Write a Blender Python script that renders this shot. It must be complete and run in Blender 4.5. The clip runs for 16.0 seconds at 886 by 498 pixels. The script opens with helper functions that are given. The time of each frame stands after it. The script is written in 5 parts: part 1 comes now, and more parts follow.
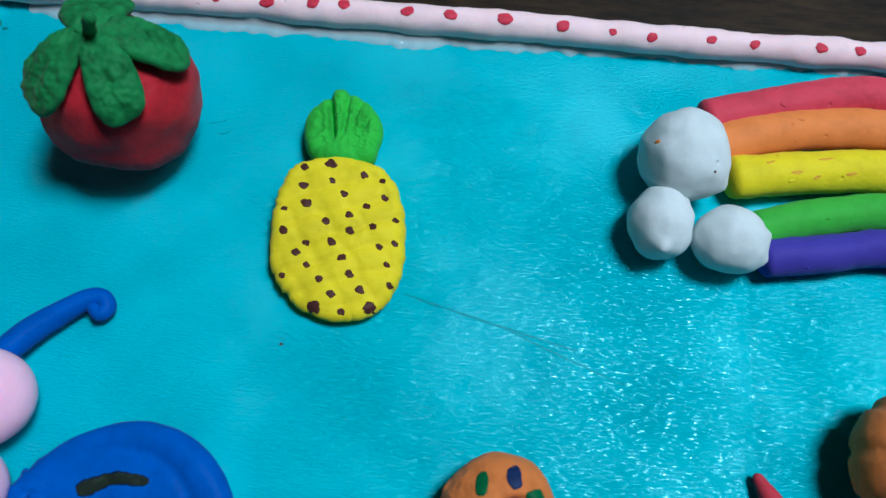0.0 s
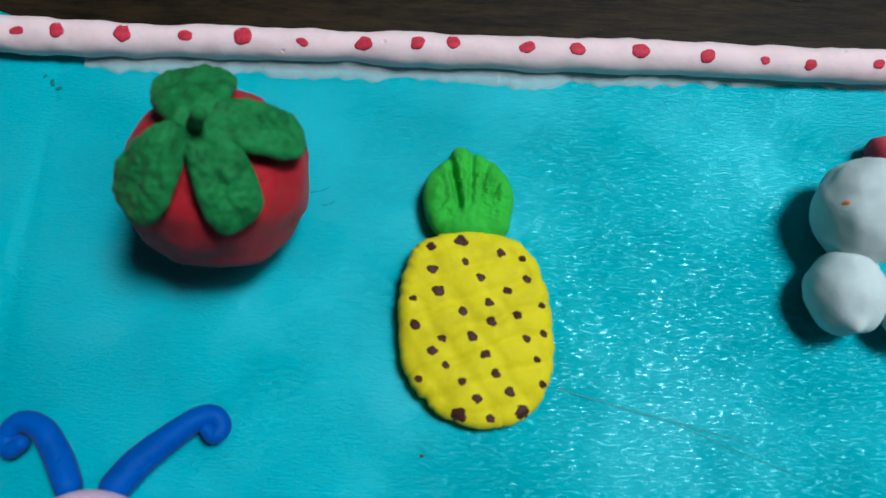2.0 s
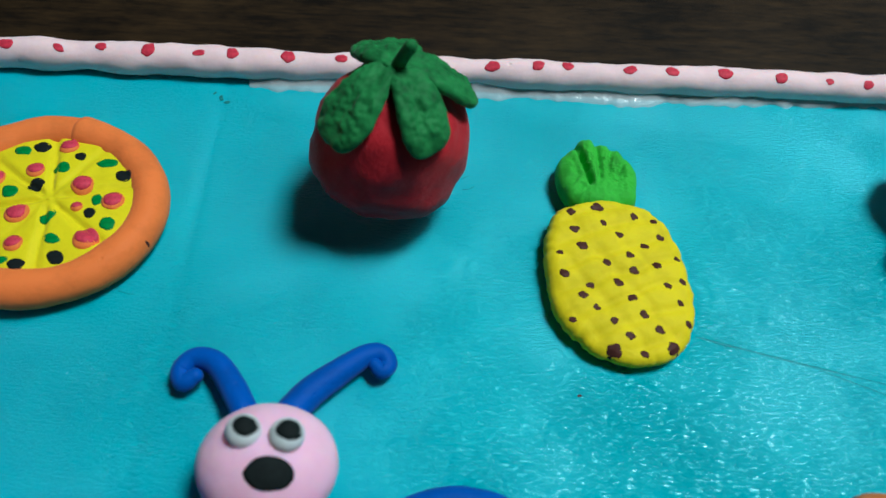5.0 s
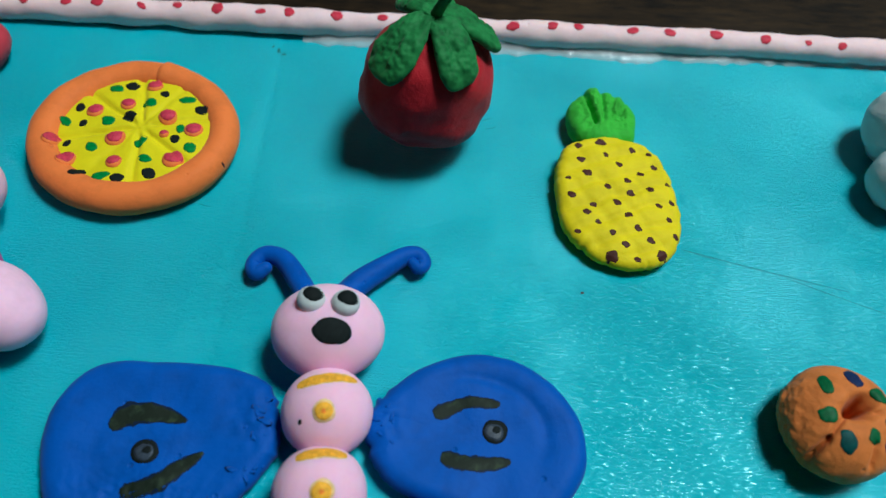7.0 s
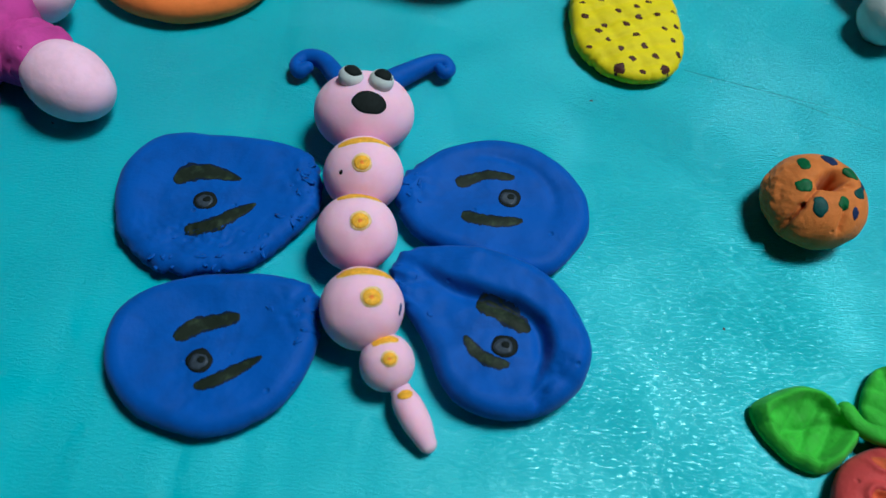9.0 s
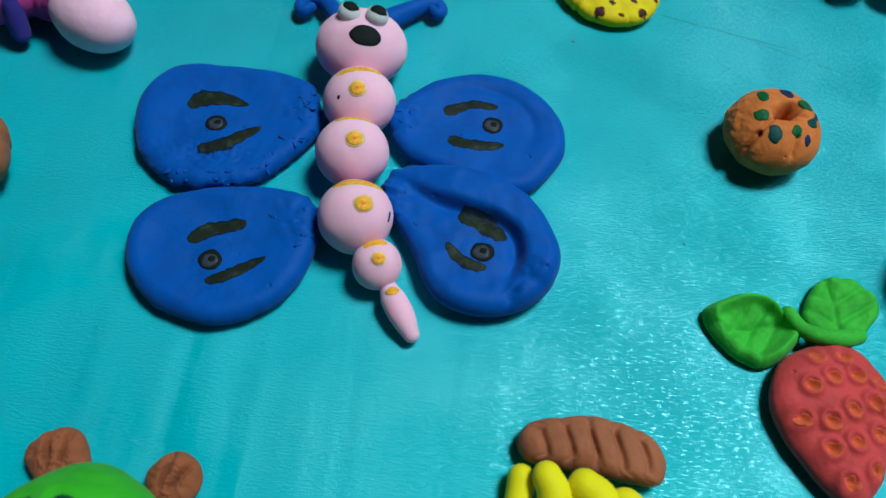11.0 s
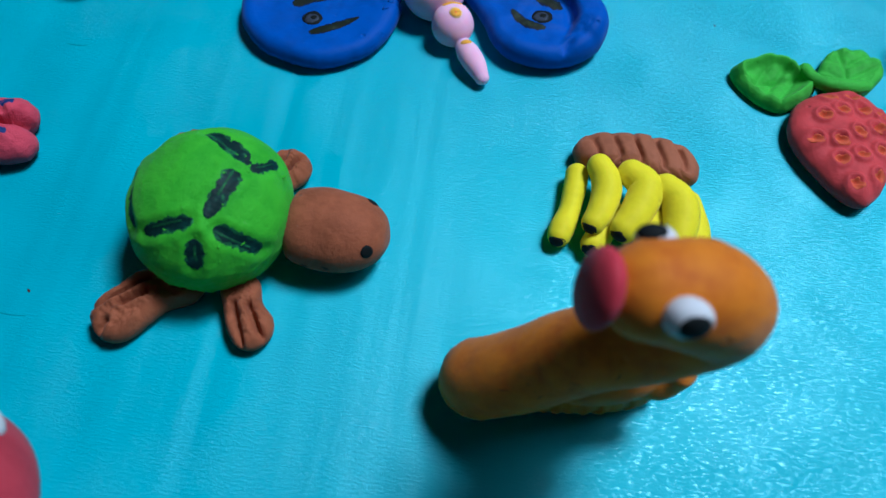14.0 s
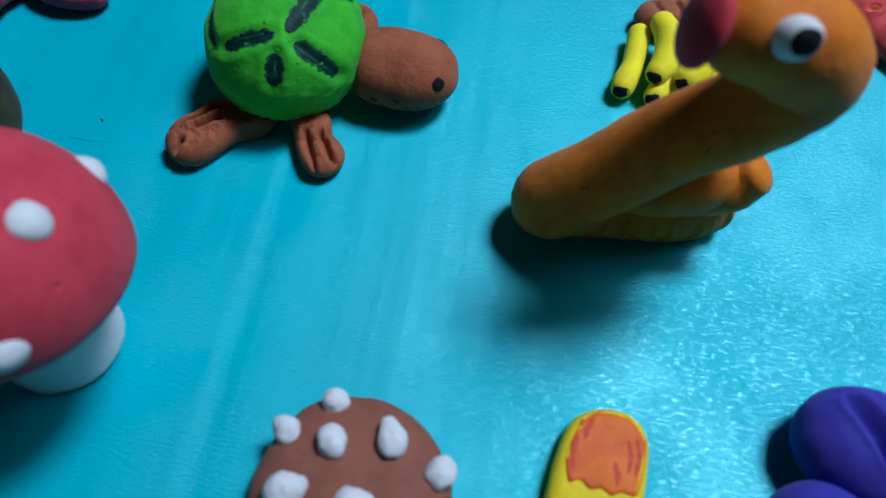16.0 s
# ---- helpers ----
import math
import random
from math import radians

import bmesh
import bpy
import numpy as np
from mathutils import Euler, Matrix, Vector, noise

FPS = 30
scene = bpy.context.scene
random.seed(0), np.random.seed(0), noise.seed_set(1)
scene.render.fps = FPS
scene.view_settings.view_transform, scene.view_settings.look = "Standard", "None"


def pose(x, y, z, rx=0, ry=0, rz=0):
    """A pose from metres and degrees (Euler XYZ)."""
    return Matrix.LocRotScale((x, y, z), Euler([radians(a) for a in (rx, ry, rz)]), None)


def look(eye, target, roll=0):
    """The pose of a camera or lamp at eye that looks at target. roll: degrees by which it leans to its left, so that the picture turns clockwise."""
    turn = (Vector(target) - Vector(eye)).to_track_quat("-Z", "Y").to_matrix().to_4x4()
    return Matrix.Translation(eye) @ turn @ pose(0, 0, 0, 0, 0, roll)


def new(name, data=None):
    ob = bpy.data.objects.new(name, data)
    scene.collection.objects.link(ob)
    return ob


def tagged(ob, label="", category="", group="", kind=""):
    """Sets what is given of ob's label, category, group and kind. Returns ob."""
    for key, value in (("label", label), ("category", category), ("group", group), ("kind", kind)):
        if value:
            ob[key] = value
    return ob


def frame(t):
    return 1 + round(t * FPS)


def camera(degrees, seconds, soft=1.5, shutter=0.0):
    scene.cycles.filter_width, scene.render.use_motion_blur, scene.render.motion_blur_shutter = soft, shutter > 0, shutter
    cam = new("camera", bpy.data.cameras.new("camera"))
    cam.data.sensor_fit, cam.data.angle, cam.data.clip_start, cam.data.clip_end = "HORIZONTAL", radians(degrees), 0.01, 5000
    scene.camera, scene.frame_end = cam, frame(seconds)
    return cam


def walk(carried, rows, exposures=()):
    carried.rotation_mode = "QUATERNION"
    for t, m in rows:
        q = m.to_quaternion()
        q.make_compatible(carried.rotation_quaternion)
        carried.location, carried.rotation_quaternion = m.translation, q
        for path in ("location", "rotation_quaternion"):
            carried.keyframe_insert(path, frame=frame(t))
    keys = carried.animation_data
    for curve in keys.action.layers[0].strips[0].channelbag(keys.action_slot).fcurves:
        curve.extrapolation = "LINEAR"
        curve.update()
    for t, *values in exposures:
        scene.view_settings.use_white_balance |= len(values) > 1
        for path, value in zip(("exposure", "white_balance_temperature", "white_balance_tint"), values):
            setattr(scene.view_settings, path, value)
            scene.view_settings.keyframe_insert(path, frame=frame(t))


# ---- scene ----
from mathutils.bvhtree import BVHTree

# the camera and its walk
cam = camera(64, 16.0)
PATH = [
    (0, (0.06296, 0.06082, 0.15305), (0.06468, 0.13008, -0.03456), 6.50),
    (0.1, (0.06077, 0.07027, 0.15365), (0.06316, 0.13673, -0.03497), 6.14),
    (0.5, (0.05703, 0.07592, 0.14754), (0.06050, 0.13639, -0.04307), 6.24),
    (1, (0.05516, 0.08047, 0.14454), (0.05712, 0.14010, -0.04636), 4.56),
    (1.5, (0.04989, 0.08585, 0.14010), (0.05270, 0.14245, -0.05170), 5.02),
    (2, (0.03068, 0.09235, 0.14056), (0.03490, 0.14813, -0.05146), 6.51),
    (2.5, (0.00245, 0.08836, 0.13643), (0.00691, 0.16470, -0.04837), 6.24),
    (3, (-0.01904, 0.07607, 0.13758), (-0.01173, 0.17489, -0.03615), 6.66),
    (3.5, (-0.01126, 0.06260, 0.13018), (-0.00451, 0.16713, -0.04019), 5.39),
    (4, (-0.00594, 0.04908, 0.12737), (0.00027, 0.15337, -0.04317), 5.40),
    (4.2, (-0.00479, 0.04526, 0.12792), (0.00179, 0.15031, -0.04214), 5.68),
    (6.3, (0.00050, 0.03414, 0.13698), (0.00751, 0.14706, -0.02794), 4.78),
    (6.5, (-0.00283, 0.02675, 0.13912), (0.00285, 0.13798, -0.02700), 4.78),
    (7, (-0.00475, 0.00933, 0.14397), (-0.00160, 0.11758, -0.02417), 4.67),
    (7.5, (-0.00570, -0.00446, 0.14093), (-0.00311, 0.09944, -0.02995), 5.11),
    (8, (-0.00516, -0.01712, 0.13974), (-0.00233, 0.08507, -0.03216), 5.69),
    (8.5, (-0.00549, -0.02892, 0.13993), (-0.00312, 0.07167, -0.03292), 5.86),
    (8.7, (-0.00528, -0.03223, 0.13938), (-0.00340, 0.06763, -0.03390), 5.68),
    (10.8, (-0.00094, -0.05067, 0.14448), (-0.00376, 0.04491, -0.03119), 4.05),
    (11, (0.00212, -0.05594, 0.14680), (0.00049, 0.03816, -0.02967), 4.75),
    (11.5, (0.01320, -0.07576, 0.14389), (0.00751, 0.02005, -0.03158), 3.13),
    (12, (0.00750, -0.09483, 0.14292), (0.00433, 0.00150, -0.03233), 4.32),
    (12.5, (-0.01670, -0.11260, 0.14197), (-0.01939, -0.01670, -0.03352), 4.89),
    (13, (-0.01256, -0.11943, 0.14282), (-0.01523, -0.02347, -0.03264), 4.92),
    (13.5, (-0.00037, -0.12328, 0.14088), (-0.00620, -0.02773, -0.03472), 3.36),
    (14, (-0.00313, -0.12776, 0.13943), (-0.00956, -0.03067, -0.03531), 3.38),
    (14.5, (-0.01474, -0.12924, 0.13934), (-0.02037, -0.03259, -0.03566), 4.24),
    (15, (-0.02021, -0.13144, 0.13709), (-0.02603, -0.03474, -0.03788), 4.49),
    (15.5, (-0.01868, -0.13880, 0.13784), (-0.02512, -0.03935, -0.03556), 4.06),
    (16, (-0.01215, -0.16252, 0.12265), (-0.01929, -0.06285, -0.05060), 4.67),
]
LIGHT = [(0.0, 0.14, 5600.0, 10.0), (0.4, 0.10, 6000.0, 6.0), (2.5, 0.10, 6000.0, 6.0), (4.2, 0.17, 6050.0, 6.0), (6.3, 0.14, 6250.0, 6.0), (12.0, 0.12, 6300.0, 6.0), (13.0, 0.12, 6200.0, 6.0), (13.4, 0.22, 5550.0, 24.0), (16.0, 0.20, 5550.0, 24.0)]
cam.data.dof.use_dof, cam.data.dof.focus_distance, cam.data.dof.aperture_fstop = True, 0.165, 14.0
walk(cam, [(t, look(eye, target, roll)) for t, eye, target, roll in PATH], LIGHT)

# world and lamps: unseen main lamp to one side; a weaker, wider fill lamp beyond
world = bpy.data.worlds.new("room_dark")
scene.world = world
world.use_nodes = True
world.node_tree.nodes["Background"].inputs[0].default_value = (0.6, 0.75, 0.8, 1)
world.node_tree.nodes["Background"].inputs[1].default_value = 0.015
for watts, size, place in ((13.2, 0.33, (0.43, 0.31, 1.16)), (2.5, 0.6, (0.85, 0.26, 1.3))):
    lamp_data = bpy.data.lights.new("unseen_lamp", "AREA")
    lamp_data.shape, lamp_data.size = "DISK", size
    lamp_data.energy, lamp_data.color = watts, (0.88, 0.98, 1.0)
    lamp = new("unseen_lamp", lamp_data)
    lamp.matrix_world = look(place, (0.0, 0.05, 0.0))


# ---- materials ----
def lin(c):
    c = c / 255.0
    return c / 12.92 if c <= 0.04045 else ((c + 0.055) / 1.055) ** 2.4


def tone(r, g, b, gain=1.05):
    return tuple(min(0.95, lin(c) * gain) for c in (r, g, b)) + (1.0,)


def base(name):
    m = bpy.data.materials.new(name)
    m.use_nodes = True
    n, l = m.node_tree.nodes, m.node_tree.links
    return m, n, l, n["Principled BSDF"]


def noise_node(n, l, co, scale, detail=4.0, rough=0.6):
    t = n.new("ShaderNodeTexNoise")
    t.inputs["Scale"].default_value, t.inputs["Detail"].default_value, t.inputs["Roughness"].default_value = scale, detail, rough
    l.new(co, t.inputs["Vector"])
    return t


def clay(name, rgb, rough=0.62, grain=1.0, patchy=0.18, sss=0.06, second=None, dust=0.0, gain=1.05):
    """Modelling clay: soft, slightly uneven colour, finger lumps and a fine grain."""
    m, n, l, p = base(name)
    co = n.new("ShaderNodeTexCoord").outputs["Object"]
    big, fine = noise_node(n, l, co, 140, 3), noise_node(n, l, co, 1500, 3, 0.7)
    pores = noise_node(n, l, co, 520, 5, 0.75)
    ramp = n.new("ShaderNodeValToRGB")
    c = tone(*rgb, gain)
    d = tone(*second, gain) if second else tuple(v * (1 - 1.6 * patchy) for v in c[:3]) + (1,)
    ramp.color_ramp.elements[0].position, ramp.color_ramp.elements[1].position = 0.32, 0.62
    ramp.color_ramp.elements[0].color, ramp.color_ramp.elements[1].color = d, c
    add = n.new("ShaderNodeMath")
    add.operation = "MULTIPLY_ADD"
    l.new(pores.outputs[0], add.inputs[0])
    add.inputs[1].default_value = 0.45
    l.new(big.outputs[0], add.inputs[2])
    sub = n.new("ShaderNodeMath")
    sub.operation = "SUBTRACT"
    l.new(add.outputs[0], sub.inputs[0])
    sub.inputs[1].default_value = 0.2
    l.new(sub.outputs[0], ramp.inputs[0])
    if dust:
        scuff = noise_node(n, l, co, 700, 5, 0.75)
        pick = n.new("ShaderNodeMapRange")
        pick.inputs[1].default_value, pick.inputs[2].default_value, pick.inputs[4].default_value = 0.66, 0.80, dust
        l.new(scuff.outputs[0], pick.inputs[0])
        pale = n.new("ShaderNodeMix")
        pale.data_type = "RGBA"
        l.new(pick.outputs[0], pale.inputs[0])
        l.new(ramp.outputs[0], pale.inputs[6])
        pale.inputs[7].default_value = tuple(0.45 + 0.4 * v for v in c[:3]) + (1,)
        l.new(pale.outputs[2], p.inputs["Base Color"])
    else:
        l.new(ramp.outputs[0], p.inputs["Base Color"])
    p.inputs["Roughness"].default_value = rough
    p.inputs["Specular IOR Level"].default_value = 0.12
    p.inputs["Sheen Weight"].default_value, p.inputs["Sheen Roughness"].default_value = 0.06, 0.5
    p.inputs["Subsurface Weight"].default_value = sss
    p.inputs["Subsurface Radius"].default_value = (1.0, 0.6, 0.4)
    p.inputs["Subsurface Scale"].default_value = 0.002
    b1, b2 = n.new("ShaderNodeBump"), n.new("ShaderNodeBump")
    b1.inputs["Strength"].default_value, b1.inputs["Distance"].default_value = 0.45 * min(grain, 2), 0.00022 * grain
    b2.inputs["Strength"].default_value, b2.inputs["Distance"].default_value = 0.4, 0.00012 * grain
    l.new(pores.outputs[0], b1.inputs["Height"])
    l.new(fine.outputs[0], b2.inputs["Height"])
    # finger dents and a few pricked holes
    b0, b3 = n.new("ShaderNodeBump"), n.new("ShaderNodeBump")
    b0.inputs["Strength"].default_value, b0.inputs["Distance"].default_value = 0.45, 0.0006
    l.new(big.outputs[0], b0.inputs["Height"])
    cells = n.new("ShaderNodeTexVoronoi")
    cells.inputs["Scale"].default_value = 230
    l.new(co, cells.inputs["Vector"])
    hole = n.new("ShaderNodeMapRange")
    hole.inputs[1].default_value, hole.inputs[2].default_value = 0.05, 0.15
    l.new(cells.outputs["Distance"], hole.inputs[0])
    few = n.new("ShaderNodeMath")
    few.operation = "MAXIMUM"
    l.new(hole.outputs[0], few.inputs[0])
    lone = n.new("ShaderNodeSeparateColor")
    l.new(cells.outputs["Color"], lone.inputs[0])
    gate = n.new("ShaderNodeMath")
    gate.operation, gate.inputs[1].default_value = "GREATER_THAN", 0.11
    l.new(lone.outputs[0], gate.inputs[0])
    l.new(gate.outputs[0], few.inputs[1])
    b3.inputs["Strength"].default_value, b3.inputs["Distance"].default_value = 0.6, 0.0005
    l.new(few.outputs[0], b3.inputs["Height"])
    l.new(b0.outputs[0], b3.inputs["Normal"])
    l.new(b3.outputs[0], b1.inputs["Normal"])
    l.new(b1.outputs[0], b2.inputs["Normal"])
    l.new(b2.outputs[0], p.inputs["Normal"])
    return m


def paint_mark(name, rgb, rough=0.55, thin=None, gain=1.05):
    """A mark drawn on the clay with a felt pen or brush."""
    m, n, l, p = base(name)
    co = n.new("ShaderNodeTexCoord").outputs["Object"]
    t = noise_node(n, l, co, 900, 4, 0.7)
    ramp = n.new("ShaderNodeValToRGB")
    c = tone(*rgb, gain)
    ramp.color_ramp.elements[0].position, ramp.color_ramp.elements[1].position = 0.35, 0.7
    ramp.color_ramp.elements[0].color, ramp.color_ramp.elements[1].color = tuple(v * 0.7 for v in c[:3]) + (1,), tuple(v * 1.15 for v in c[:3]) + (1,)
    l.new(t.outputs[0], ramp.inputs[0])
    if thin:
        wide = noise_node(n, l, co, 330, 3, 0.6)
        worn = ramp.color_ramp.elements.new(0.95)
        worn.color = tone(*thin)
        half = n.new("ShaderNodeMapRange")
        half.inputs[1].default_value, half.inputs[2].default_value, half.inputs[4].default_value = 0.38, 0.72, 1.1
        l.new(wide.outputs[0], half.inputs[0])
        l.new(half.outputs[0], ramp.inputs[0])
    l.new(ramp.outputs[0], p.inputs["Base Color"])
    p.inputs["Roughness"].default_value = rough
    p.inputs["Specular IOR Level"].default_value = 0.15
    b = n.new("ShaderNodeBump")
    b.inputs["Strength"].default_value, b.inputs["Distance"].default_value = 0.4, 0.0002
    l.new(t.outputs[0], b.inputs["Height"])
    l.new(b.outputs[0], p.inputs["Normal"])
    return m


def board_material():
    """Glossy teal paint brushed over corrugated card."""
    m, n, l, p = base("teal_paint")
    co = n.new("ShaderNodeTexCoord").outputs["Object"]

    def stretched(sx, sy, scale, detail=4.0, rough=0.6, turn=0.0):
        mp = n.new("ShaderNodeMapping")
        mp.inputs["Scale"].default_value = (sx, sy, 1)
        mp.inputs["Rotation"].default_value = (0, 0, turn)
        l.new(co, mp.inputs["Vector"])
        return noise_node(n, l, mp.outputs[0], scale, detail, rough)

    patch = noise_node(n, l, co, 14, 4)
    wave = stretched(1.0, 0.035, 105, 1.5, 0.5)
    xyz = n.new("ShaderNodeSeparateXYZ")
    l.new(co, xyz.inputs[0])
    near = n.new("ShaderNodeMapRange")
    near.inputs[1].default_value, near.inputs[2].default_value = 0.10, 0.02
    near.inputs[3].default_value, near.inputs[4].default_value = 0.12, 1.0
    l.new(xyz.outputs[1], near.inputs[0])
    flute = n.new("ShaderNodeMath")
    flute.operation = "MULTIPLY"
    l.new(wave.outputs[0], flute.inputs[0])
    l.new(near.outputs[0], flute.inputs[1])
    streak = stretched(0.22, 1.0, 2500, 5, 0.65, 0.07)
    brush = n.new("ShaderNodeMapRange")
    brush.interpolation_type = "SMOOTHSTEP"
    brush.inputs[1].default_value, brush.inputs[2].default_value = 0.36, 0.78
    l.new(streak.outputs[0], brush.inputs[0])
    lay = noise_node(n, l, co, 32, 3)
    patchy = n.new("ShaderNodeMapRange")
    patchy.inputs[1].default_value, patchy.inputs[2].default_value = 0.36, 0.62
    patchy.inputs[3].default_value, patchy.inputs[4].default_value = 0.60, 1.15
    l.new(lay.outputs[0], patchy.inputs[0])
    far = n.new("ShaderNodeMapRange")
    far.inputs[1].default_value, far.inputs[2].default_value = -0.02, 0.09
    far.inputs[3].default_value, far.inputs[4].default_value = 0.5, 1.1
    l.new(xyz.outputs[1], far.inputs[0])
    amount = n.new("ShaderNodeMath")
    amount.operation = "MULTIPLY"
    l.new(patchy.outputs[0], amount.inputs[0])
    l.new(far.outputs[0], amount.inputs[1])
    speck = stretched(0.35, 1.0, 3600, 2, 0.55, -0.12)
    ramp = n.new("ShaderNodeValToRGB")
    ramp.color_ramp.elements[0].position, ramp.color_ramp.elements[1].position = 0.3, 0.7
    ramp.color_ramp.elements[0].color, ramp.color_ramp.elements[1].color = tone(0, 147, 160, 1.38), tone(0, 164, 176, 1.38)
    l.new(patch.outputs[0], ramp.inputs[0])
    l.new(ramp.outputs[0], p.inputs["Base Color"])
    rr = n.new("ShaderNodeMapRange")
    rr.inputs[3].default_value, rr.inputs[4].default_value = 0.36, 0.44
    l.new(brush.outputs[0], rr.inputs[0])
    l.new(rr.outputs[0], p.inputs["Roughness"])
    p.inputs["Specular IOR Level"].default_value = 1.0
    p.inputs["Specular Tint"].default_value = (0.27, 0.93, 1.0, 1)
    # a thin smoother film lies over the brushed paint
    veil = n.new("ShaderNodeMapRange")
    veil.inputs[1].default_value, veil.inputs[2].default_value = -0.02, 0.10
    veil.inputs[3].default_value, veil.inputs[4].default_value = 0.26, 0.68
    l.new(xyz.outputs[1], veil.inputs[0])
    l.new(veil.outputs[0], p.inputs["Coat Weight"])
    film = n.new("ShaderNodeMapRange")
    film.inputs[1].default_value, film.inputs[2].default_value = -0.02, 0.10
    film.inputs[3].default_value, film.inputs[4].default_value = 0.20, 0.16
    l.new(xyz.outputs[1], film.inputs[0])
    l.new(film.outputs[0], p.inputs["Coat Roughness"])
    p.inputs["Coat Tint"].default_value = (0.9, 0.98, 1.0, 1)
    # the film follows the brush marks more sharply than the paint under it
    for socket, gain in (("Normal", 0.9), ("Coat Normal", 1.15)):
        last = None
        for src, dist in ((flute, 0.0007), (brush, 0.00016 * gain), (speck, 0.00004 * gain)):
            b = n.new("ShaderNodeBump")
            b.inputs["Strength"].default_value, b.inputs["Distance"].default_value = 1.0, dist
            l.new(src.outputs[0], b.inputs["Height"])
            if src is not flute:
                l.new(amount.outputs[0], b.inputs["Strength"])
            if last:
                l.new(last.outputs[0], b.inputs["Normal"])
            last = b
        l.new(last.outputs[0], p.inputs[socket])
    return m


def wood_material():
    """Dark stained wood: short pores along x, cloudy stain, a few pale scuffs."""
    m, n, l, p = base("dark_wood")
    co = n.new("ShaderNodeTexCoord").outputs["Object"]
    mp = n.new("ShaderNodeMapping")
    mp.inputs["Scale"].default_value = (0.16, 1, 1)
    l.new(co, mp.inputs["Vector"])
    g, f, cloud = noise_node(n, l, mp.outputs[0], 520, 6, 0.72), noise_node(n, l, co, 1100, 3, 0.7), noise_node(n, l, co, 26, 4)
    mix = n.new("ShaderNodeMath")
    mix.operation, mix.inputs[1].default_value = "MULTIPLY_ADD", 0.55
    l.new(cloud.outputs[0], mix.inputs[0])
    l.new(g.outputs[0], mix.inputs[2])
    ramp = n.new("ShaderNodeValToRGB")
    ramp.color_ramp.elements[0].position, ramp.color_ramp.elements[1].position = 0.62, 0.98
    ramp.color_ramp.elements[0].color, ramp.color_ramp.elements[1].color = tone(17, 11, 6), tone(52, 37, 20)
    l.new(mix.outputs[0], ramp.inputs[0])
    scuff = n.new("ShaderNodeMapRange")
    scuff.inputs[1].default_value, scuff.inputs[2].default_value, scuff.inputs[4].default_value = 0.70, 0.80, 0.5
    l.new(f.outputs[0], scuff.inputs[0])
    pale = n.new("ShaderNodeMix")
    pale.data_type = "RGBA"
    l.new(scuff.outputs[0], pale.inputs[0])
    l.new(ramp.outputs[0], pale.inputs[6])
    pale.inputs[7].default_value = tone(112, 96, 70)
    l.new(pale.outputs[2], p.inputs["Base Color"])
    p.inputs["Specular IOR Level"].default_value = 0.16
    rr = n.new("ShaderNodeMapRange")
    rr.inputs[3].default_value, rr.inputs[4].default_value = 0.42, 0.62
    l.new(cloud.outputs[0], rr.inputs[0])
    l.new(rr.outputs[0], p.inputs["Roughness"])
    b = n.new("ShaderNodeBump")
    b.inputs["Strength"].default_value, b.inputs["Distance"].default_value = 0.4, 0.0003
    l.new(g.outputs[0], b.inputs["Height"])
    l.new(b.outputs[0], p.inputs["Normal"])
    return m


def plaster(name, rgb):
    m, n, l, p = base(name)
    co = n.new("ShaderNodeTexCoord").outputs["Object"]
    t = noise_node(n, l, co, 3, 5)
    mix = n.new("ShaderNodeValToRGB")
    c = tone(*rgb)
    mix.color_ramp.elements[0].color, mix.color_ramp.elements[1].color = tuple(v * 0.88 for v in c[:3]) + (1,), c
    l.new(t.outputs[0], mix.inputs[0])
    l.new(mix.outputs[0], p.inputs["Base Color"])
    p.inputs["Roughness"].default_value = 0.85
    return m


def glue_material():
    m, n, l, p = base("dried_glue")
    p.inputs["Base Color"].default_value = (0.8, 0.84, 0.85, 1)
    p.inputs["Roughness"].default_value = 0.12
    p.inputs["Alpha"].default_value = 0.42
    co = n.new("ShaderNodeTexCoord").outputs["Object"]
    t = noise_node(n, l, co, 500, 3)
    b = n.new("ShaderNodeBump")
    b.inputs["Strength"].default_value, b.inputs["Distance"].default_value = 0.5, 0.0006
    l.new(t.outputs[0], b.inputs["Height"])
    l.new(b.outputs[0], p.inputs["Normal"])
    return m


TEAL, WOOD, GLUE = board_material(), wood_material(), glue_material()
WALL, CEIL = plaster("wall_paint", (72, 78, 80)), plaster("ceiling_paint", (98, 102, 102))
PINK_ROPE = clay("pale_pink_clay", (246, 212, 214), 0.6, 0.8, 0.06, 0.3, None, 0.0, 1.02)
RED_DOT = paint_mark("red_ink", (208, 56, 76))
TOMATO = clay("tomato_red_clay", (176, 34, 44), 0.55, 1.6, 0.16, 0.03, (146, 18, 30), 0.26)
LEAF = clay("dark_green_clay", (38, 122, 64), 0.6, 1.2, 0.28, 0.02, (18, 86, 42), 0.3)
YELLOW = clay("yellow_clay", (226, 204, 24), 0.62, 1.0, 0.10)
BROWN_INK = paint_mark("brown_ink", (78, 42, 36))
CROWN = clay("bright_green_clay", (64, 180, 58), 0.6, 1.7, 0.16)
CRUST = clay("crust_orange_clay", (236, 124, 62), 0.62, 0.9, 0.10)
CHEESE = clay("cheese_yellow_clay", (224, 208, 20), 0.6, 0.7, 0.08)
PEPPERONI_INK = paint_mark("rose_ink", (206, 62, 84))
SMUDGE = paint_mark("brownish_smudge", (30, 122, 122), 0.4)
STREAK = paint_mark("orange_stain", (226, 168, 52))
SCRATCH = paint_mark("worn_teal", (0, 142, 152), 0.4)
